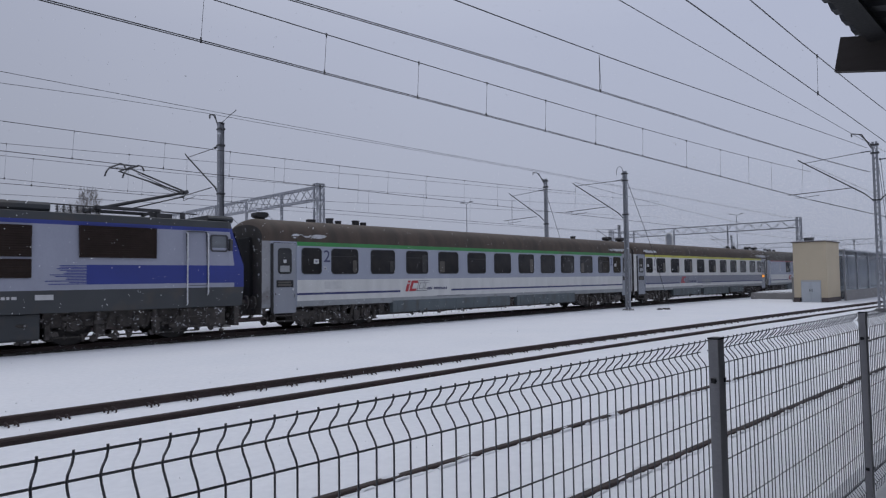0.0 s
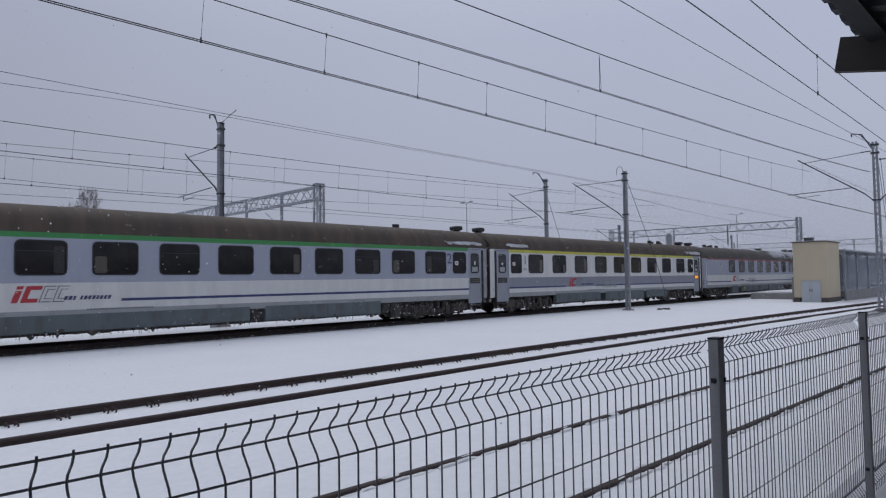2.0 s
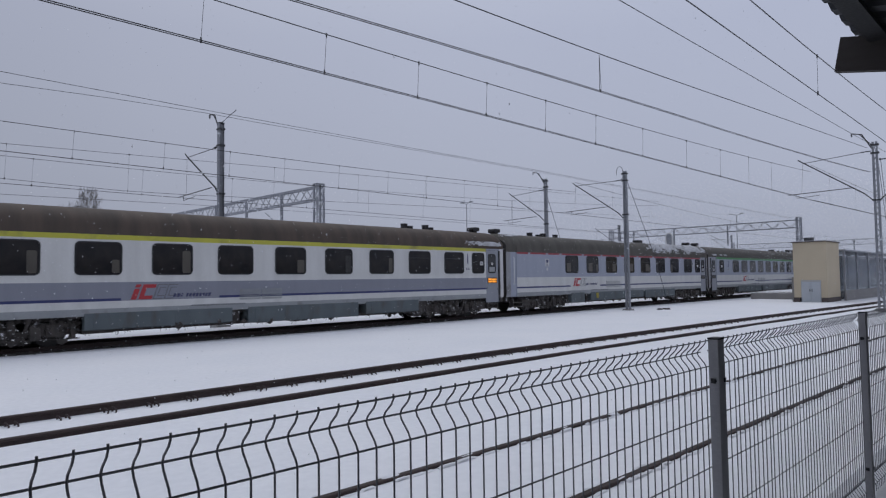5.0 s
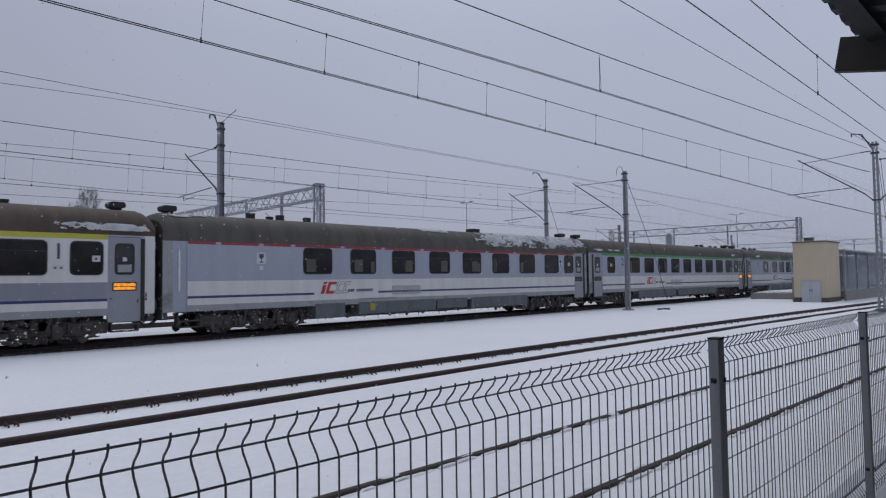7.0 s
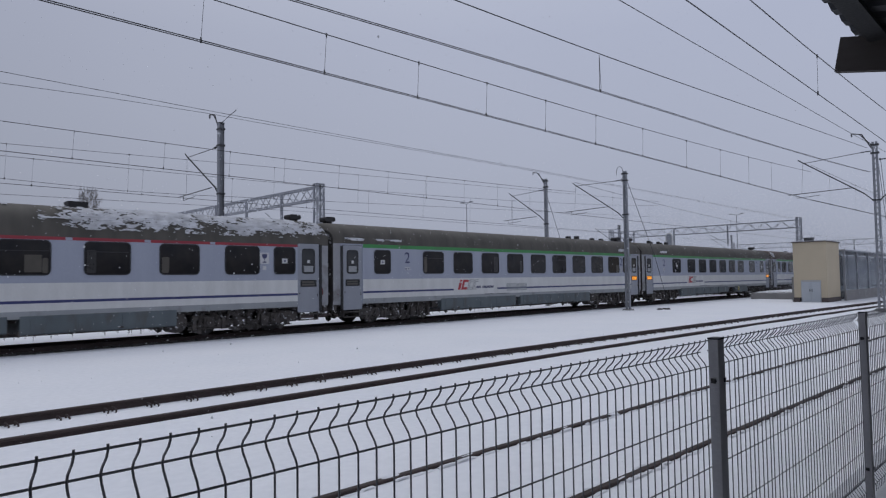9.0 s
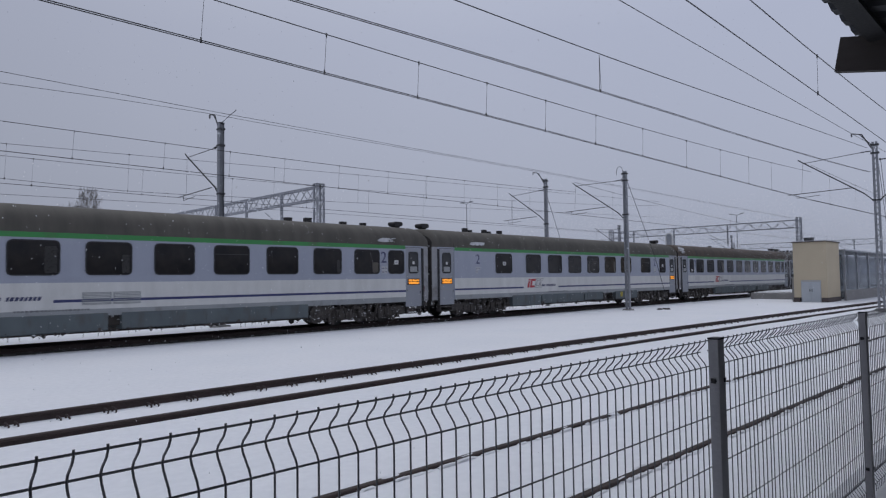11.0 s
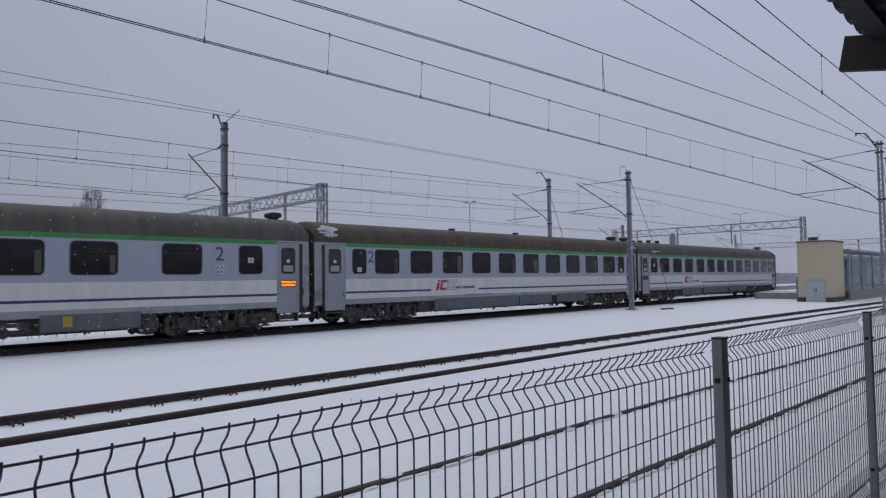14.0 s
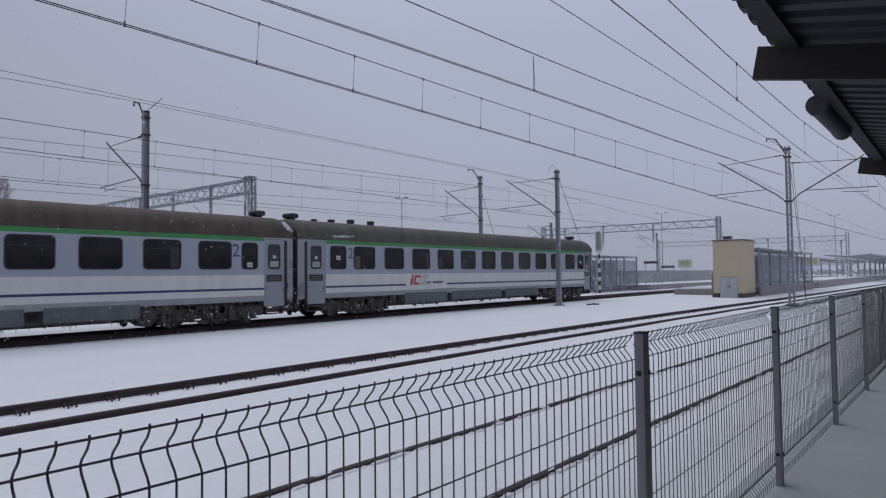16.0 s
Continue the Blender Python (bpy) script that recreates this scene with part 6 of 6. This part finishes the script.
    coach("last second-class coach of the train, lilac-grey and white with green stripe", G7, L7,
          [3.76, 5.68, 7.60, 9.52, 11.45, 13.36, 15.26, 17.15, 19.07, 20.99, 22.90], [(2.21, 0.0), (24.44, 0.0)], SECOND, 6.74, "2", (2.92, 23.75),
          snow=((1.6, 3.2, 3.32, 3.5, 0.0),), boxes=((6.4, 9.6, 0.4, 0), (10.0, 14.6, 0.45, 0), (15.0, 18.6, 0.45, 0)), seed=7, roof=ROOF_OLIVE,
          vents=roof_line(L7, (2.07, 0.2, 0.04), (3.06, 0.24, 0.08), (4.23, 0.26, 0.14), (5.53, 0.26, 0.14)), pict=((2.92, 2.22, 1),))
    locomotive()


def locomotive():
    """Electric locomotive; x runs back from its middle, the rear end (towards the coaches) is at +8.2."""
    c = thing("electric_locomotive", "blue and silver-grey electric locomotive with raised pantograph", "locomotive")
    half = 8.15
    MOVING.append((c, 11.1 - half))
    levels = [(0.98, 3), (1.62, 0), (1.77, 2), (2.35, 0), (3.5, 1), (3.62, 4), (3.84, 4)]
    ring = [(-SIDE - 0.02 + max(0, z - 2.4) * 0.07, z, mi) for z, mi in levels]
    ring += [(-0.9, 3.9, 4), (0.9, 3.9, 4)]
    for k in range(len(levels) - 1, -1, -1):
        z = levels[k][0]
        ring.append((SIDE + 0.02 - max(0, z - 2.4) * 0.07, z, levels[k - 1][1] if k else 3))

    def shift(x, y, z):
        if abs(x) > 7.6:
            s = math.copysign(1, x)
            k = (abs(x) - 7.6) / (half - 7.6)
            e = 0.0 if z > 3.7 else (0.44 if z < 2.4 else 0.44 * (3.7 - z) / 1.3)
            if z < 1.6:
                e = 0.36
            return (s * (7.6 + k * (0.12 + e)), y * (1 - 0.05 * k), z)
        return (x, y, z)

    def pick(x, mi):
        if mi == 2 and abs(x) < 3.15:
            return 0
        if abs(x) > 7.78 and mi in (0, 1):
            return 2
        return mi

    b = Build()
    b.extrude(ring, [-half, -7.78, -7.6, -3.15, 3.15, 7.6, 7.78, half], shift=shift, pick=pick, capmi=2)
    part("body", b, [LOCO_SILVER, LOCO_BLUE, LOCO_BLUE, LOCO_FRAME, LOCO_FRAME], c, "silver-grey body with blue band and dark frame")
    # the blue band fades forward in thin lines
    for s in (-1, 1):
        b = Build()
        for k in range(13):
            z = 1.78 + 0.044 * k
            reach = 0.35 + 0.75 * random.Random(k).random()
            b.box(min(s * 3.15, s * (3.15 - reach)), -SIDE - 0.026, z, max(s * 3.15, s * (3.15 - reach)), -SIDE - 0.018, z + 0.022)
        part("fading_lines", b, LOCO_BLUE, c, "thin blue lines fading out of the band")
    # louvre grilles
    for x0, x1, z0, z1 in ((2.95, 5.15, 2.56, 3.5), (-1.9, 1.75, 2.56, 3.44), (-1.9, 1.75, 1.97, 2.5), (-5.15, -2.95, 2.56, 3.5)):
        g = Build()
        g.frame_ring([(x0 + 0.04, z0 + 0.04), (x1 - 0.04, z0 + 0.04), (x1 - 0.04, z1 - 0.04), (x0 + 0.04, z1 - 0.04)], [(x0, z0), (x1, z0), (x1, z1), (x0, z1)], -SIDE - 0.055, -SIDE + 0.1)
        g.box((x0 + x1) / 2 - 0.02, -SIDE - 0.055, z0, (x0 + x1) / 2 + 0.02, -SIDE + 0.1, z1)
        g.box(x0 + 0.02, -SIDE - 0.03, z0 + 0.02, x1 - 0.02, -SIDE + 0.02, z1 - 0.02)
        gr = part("grille", g, GRILLE, c, "brown louvred side grille")
        n = int((z1 - z0) / 0.07)
        for k in range(n):
            z = z0 + 0.04 + (z1 - z0 - 0.08) * k / n
            q = Build()
            q.v += [(x0 + 0.03, -SIDE - 0.034, z), (x1 - 0.03, -SIDE - 0.034, z), (x1 - 0.03, -SIDE - 0.05, z + 0.045), (x0 + 0.03, -SIDE - 0.05, z + 0.045)]
            q.v += [(x, y + 0.008, zz + 0.008) for x, y, zz in q.v]
            q.f += [(0, 1, 2, 3), (7, 6, 5, 4), (0, 4, 5, 1), (2, 6, 7, 3)]
            q.m += [0] * 4
            part("slat", q, GRILLE, gr)
    for s in (-1, 1):
        w = Build()
        w.frame_ring(rounded(s * 7.24 - 0.26, 2.86, s * 7.24 + 0.26, 3.34, 0.06), rounded(s * 7.24 - 0.31, 2.81, s * 7.24 + 0.31, 3.39, 0.09), -SIDE - 0.01, -SIDE + 0.1)
        win = part("cab_window", w, STEEL_DARK, c, "cab side window in a metal frame")
        part("pane", Build().plate(rounded(s * 7.24 - 0.27, 2.85, s * 7.24 + 0.27, 3.35, 0.06), -SIDE + 0.02, -SIDE + 0.06), CAB_GLASS_LIT, win)
        part("mirror", Build().box(s * 7.62 - 0.04, -SIDE - 0.14, 2.85, s * 7.62 + 0.04, -SIDE + 0.02, 3.25), STEEL_DARK, c, "folded rear-view mirror")
        for x, z0 in ((6.12, 1.1), (6.82, 1.42)):
            part("handrail", Build().path([(s * x, -SIDE - 0.0, 3.42), (s * x, -SIDE - 0.09, 3.38), (s * x, -SIDE - 0.09, z0), (s * x, -SIDE, z0 - 0.05)], 0.02, 8), HANDRAIL, c, "long white handrail")
        d = Build()
        d.frame_ring(rounded(s * 6.47 - 0.33, 1.7, s * 6.47 + 0.33, 3.46, 0.05, 2), rounded(s * 6.47 - 0.345, 1.685, s * 6.47 + 0.345, 3.475, 0.06, 2), -SIDE - 0.024, -SIDE + 0.06)
        part("cab_door", d, LOCO_FRAME, c, "cab door outline")
        ws = Build()
        ws.v += [(s * 8.22, -1.15, 2.6), (s * 8.22, 1.15, 2.6), (s * 7.93, 1.1, 3.5), (s * 7.93, -1.1, 3.5)]
        ws.v += [(x + s * 0.03, y, z) for x, y, z in ws.v]
        ws.f += [(0, 1, 2, 3), (7, 6, 5, 4), (0, 4, 5, 1), (1, 5, 6, 2), (2, 6, 7, 3), (3, 7, 4, 0)]
        ws.m += [0] * 6
        part("windscreen", ws, DARKGLASS, c)
        for y in (-0.875, 0.875):
            bu = Build()
            bu.tube((s * 7.9, y, 1.06), (s * 8.45, y, 1.06), 0.1, 10)
            bu.tube((s * 8.45, y, 1.06), (s * 8.5, y, 1.06), 0.25, 16)
            part("buffer", bu, BOGIE, c, "round steel buffer")
        g = Build()
        g.box(s * 7.9 - 0.08, -1.35, 0.3, s * 7.9 + 0.08, 1.35, 0.98)
        for y in (-0.5, -0.3, 0.3):
            g.path([(s * 8.0, y, 0.95), (s * 8.25, y, 0.5), (s * 8.5, y, 0.5)], 0.03, 6)
        part("headstock_and_hoses", g, BOGIE, c, "dark headstock with hanging hoses")
        st = Build()
        for z in (0.35, 0.65):
            st.box(s * 6.47 - 0.3, -1.45, z, s * 6.47 + 0.3, -1.2, z + 0.04)
        st.box(s * 6.47 - 0.32, -1.45, 0.35, s * 6.47 - 0.28, -1.4, 1.0)
        st.box(s * 6.47 + 0.28, -1.45, 0.35, s * 6.47 + 0.32, -1.4, 1.0)
        part("cab_steps", st, BOGIE, c)
        bogie(c, s * 4.4, LOCO_BOGIE, LOCO_WHEELS, 3.05, 0.61)
        sk = Build()
        for xx in (-0.9, 0.75):
            sk.tube((s * 4.4 + xx, -1.32, 0.45), (s * 4.4 + xx, -1.32, 1.35), 0.075, 8)
            sk.box(s * 4.4 + xx - 0.12, -1.4, 0.6, s * 4.4 + xx + 0.12, -1.22, 0.72)
        part("dampers", sk, BOGIE, c, "upright dampers and brackets")
        sand = Build()
        sand.box(s * 6.75 - 0.75, -1.3, 0.32, s * 6.75 + 0.75, -0.5, 0.99, c=0.05)
        sand.box(s * 4.4 - 2.3, -1.16, 0.55, s * 4.4 + 2.2, 1.16, 0.98)
        sand.path([(s * 6.2, -1.1, 0.5), (s * 6.05, -0.9, 0.12)], 0.03, 6)
        part("sand_box", sand, BOGIE, c)
    b = Build()
    b.box(-2.0, -1.3, 0.22, 2.0, 1.3, 1.0, c=0.06)
    part("transformer_tank", b, LOCO_FRAME, c, "dark underfloor tank")
    b = Build()
    rnd = random.Random(11)
    xx = 1.9
    for k in range(14):
        w = rnd.uniform(0.06, 0.14)
        b.box(xx - 2.4, -SIDE - 0.026, 1.38, xx - 2.4 + w, -SIDE - 0.018, 1.46)
        xx += w + 0.04
    part("number_bars", b, PAPER, c, "row of pale marks in place of the running number")
    part("data_plate", Build().box(1.85, -SIDE - 0.028, 1.35, 2.3, -SIDE - 0.018, 1.5), PAPER, c, "small white plate")
    # roof equipment
    for x0, x1, z0, z1 in ((-2.0, 2.3, 3.88, 4.16), (7.05, 7.95, 3.86, 4.08), (-7.95, -7.05, 3.86, 4.08)):
        part("roof_hood", Build().box(x0, -1.0, z0, x1, 1.0, z1, c=0.08), LOCO_FRAME, c, "dark roof hood")
    for s in (-1, 1):
        x0 = s * 4.6
        base = Build()
        for dx in (-0.9, 0.9):
            base.box(x0 + dx - 0.06, -0.7, 4.08, x0 + dx + 0.06, 0.7, 4.16)
        for dy in (-0.6, 0.6):
            base.box(x0 - 1.0, dy - 0.05, 4.1, x0 + 1.0, dy + 0.05, 4.2)
        part("pantograph_base", base, STEEL_DARK, c, "pantograph base frame")
        ins = Build()
        for dx in (-0.9, 0.9):
            for dy in (-0.65, 0.65):
                insulator(ins, (x0 + dx, dy, 3.88), (x0 + dx, dy, 4.12), 0.08, 3)
        part("insulator", ins, RUBBER, c, "ribbed roof insulators")
        pa = Build()
        if s > 0:
            lowp, knee, head = (x0 - 0.55, 4.22), (x0 + 2.05, 4.92), (x0 + 0.05, 5.5)
        else:
            lowp, knee, head = (x0 + 0.55, 4.22), (x0 - 1.3, 4.32), (x0 + 0.7, 4.4)
        pa.tube((lowp[0], 0, lowp[1]), (knee[0], 0, knee[1]), 0.06, 8, r2=0.045)
        pa.tube((lowp[0] + s * 0.7, 0.25, lowp[1] - 0.02), (knee[0] + s * 0.05, 0.1, knee[1] - 0.12), 0.022, 6)
        part("lower_arm", pa, STEEL_DARK, c, "pantograph lower arm")
        pu = Build()
        for dy in (-1, 1):
            pu.tube((knee[0], dy * 0.12, knee[1]), (head[0], dy * 0.42, head[1]), 0.032, 7, r2=0.024)
            pu.tube((knee[0] - s * 0.1, dy * 0.1, knee[1] - 0.08), (head[0] + s * 0.35, dy * 0.2, head[1] - 0.12), 0.014, 5)
        pu.tube((knee[0], -0.2, knee[1]), (knee[0], 0.2, knee[1]), 0.07, 8)
        pu.tube((head[0], -0.45, head[1]), (head[0], 0.45, head[1]), 0.025, 6)
        part("upper_arm", pu, STEEL_DARK, c, "pantograph upper arm of two tubes")
        ph = Build()
        for dx in (-0.28, 0.28):
            pts = [(head[0] + dx, -0.95, head[1] - 0.12), (head[0] + dx, -0.78, head[1] + 0.03), (head[0] + dx, -0.5, head[1] + 0.1), (head[0] + dx, 0.5, head[1] + 0.1), (head[0] + dx, 0.78, head[1] + 0.03), (head[0] + dx, 0.95, head[1] - 0.12)]
            ph.path(pts, 0.028, 6)
        for dy in (-0.42, 0.42):
            ph.tube((head[0] - 0.28, dy, head[1] + 0.08), (head[0] + 0.28, dy, head[1] + 0.08), 0.02, 6)
            ph.tube((head[0], dy, head[1]), (head[0] + 0.1, dy, head[1] + 0.08), 0.02, 6)
        part("collector_head", ph, STEEL_DARK, c, "pantograph collector strips with horns")
    r = Build()
    for k in range(7):
        x = 2.6 + 0.18 * k
        insulator(r, (x, -0.5, 3.9), (x, -0.5, 4.15), 0.06, 3)
    r.tube((2.3, -0.5, 4.18), (6.9, -0.4, 4.14), 0.022, 6)
    r.tube((6.2, -0.9, 3.9), (6.2, -0.9, 4.1), 0.09, 8)
    r.box(5.4, -0.8, 3.88, 5.9, -0.2, 4.06)
    part("roof_busbar", r, STEEL_DARK, c, "roof busbar on insulators")


train()


# ---- movement ----
def run(t):
    """Metres that the train has gone; it gathers speed gently."""
    return 6.901 * t + 0.14336 * t * t - 0.000089 * t ** 3


def motions():
    times = [0.5 * k for k in range(33)]
    for ob, x0 in MOVING:
        walk(ob, [(t, pose(x0 - run(t), TRAIN_Y, 0)) for t in times])
    for w, d, r in SPINNERS:
        walk(w, [(k / FPS, pose(d, 0, r, 0, -math.degrees(run(k / FPS) / r), 0)) for k in range(481)])
    for ob, (vx, vy, vz) in FLAKES:
        walk(ob, [(t, pose(vx * t + 0.15 * math.sin(0.7 * t), vy * t, vz * t)) for t in (0.0, 4.0, 8.0, 12.0, 16.0)])


motions()
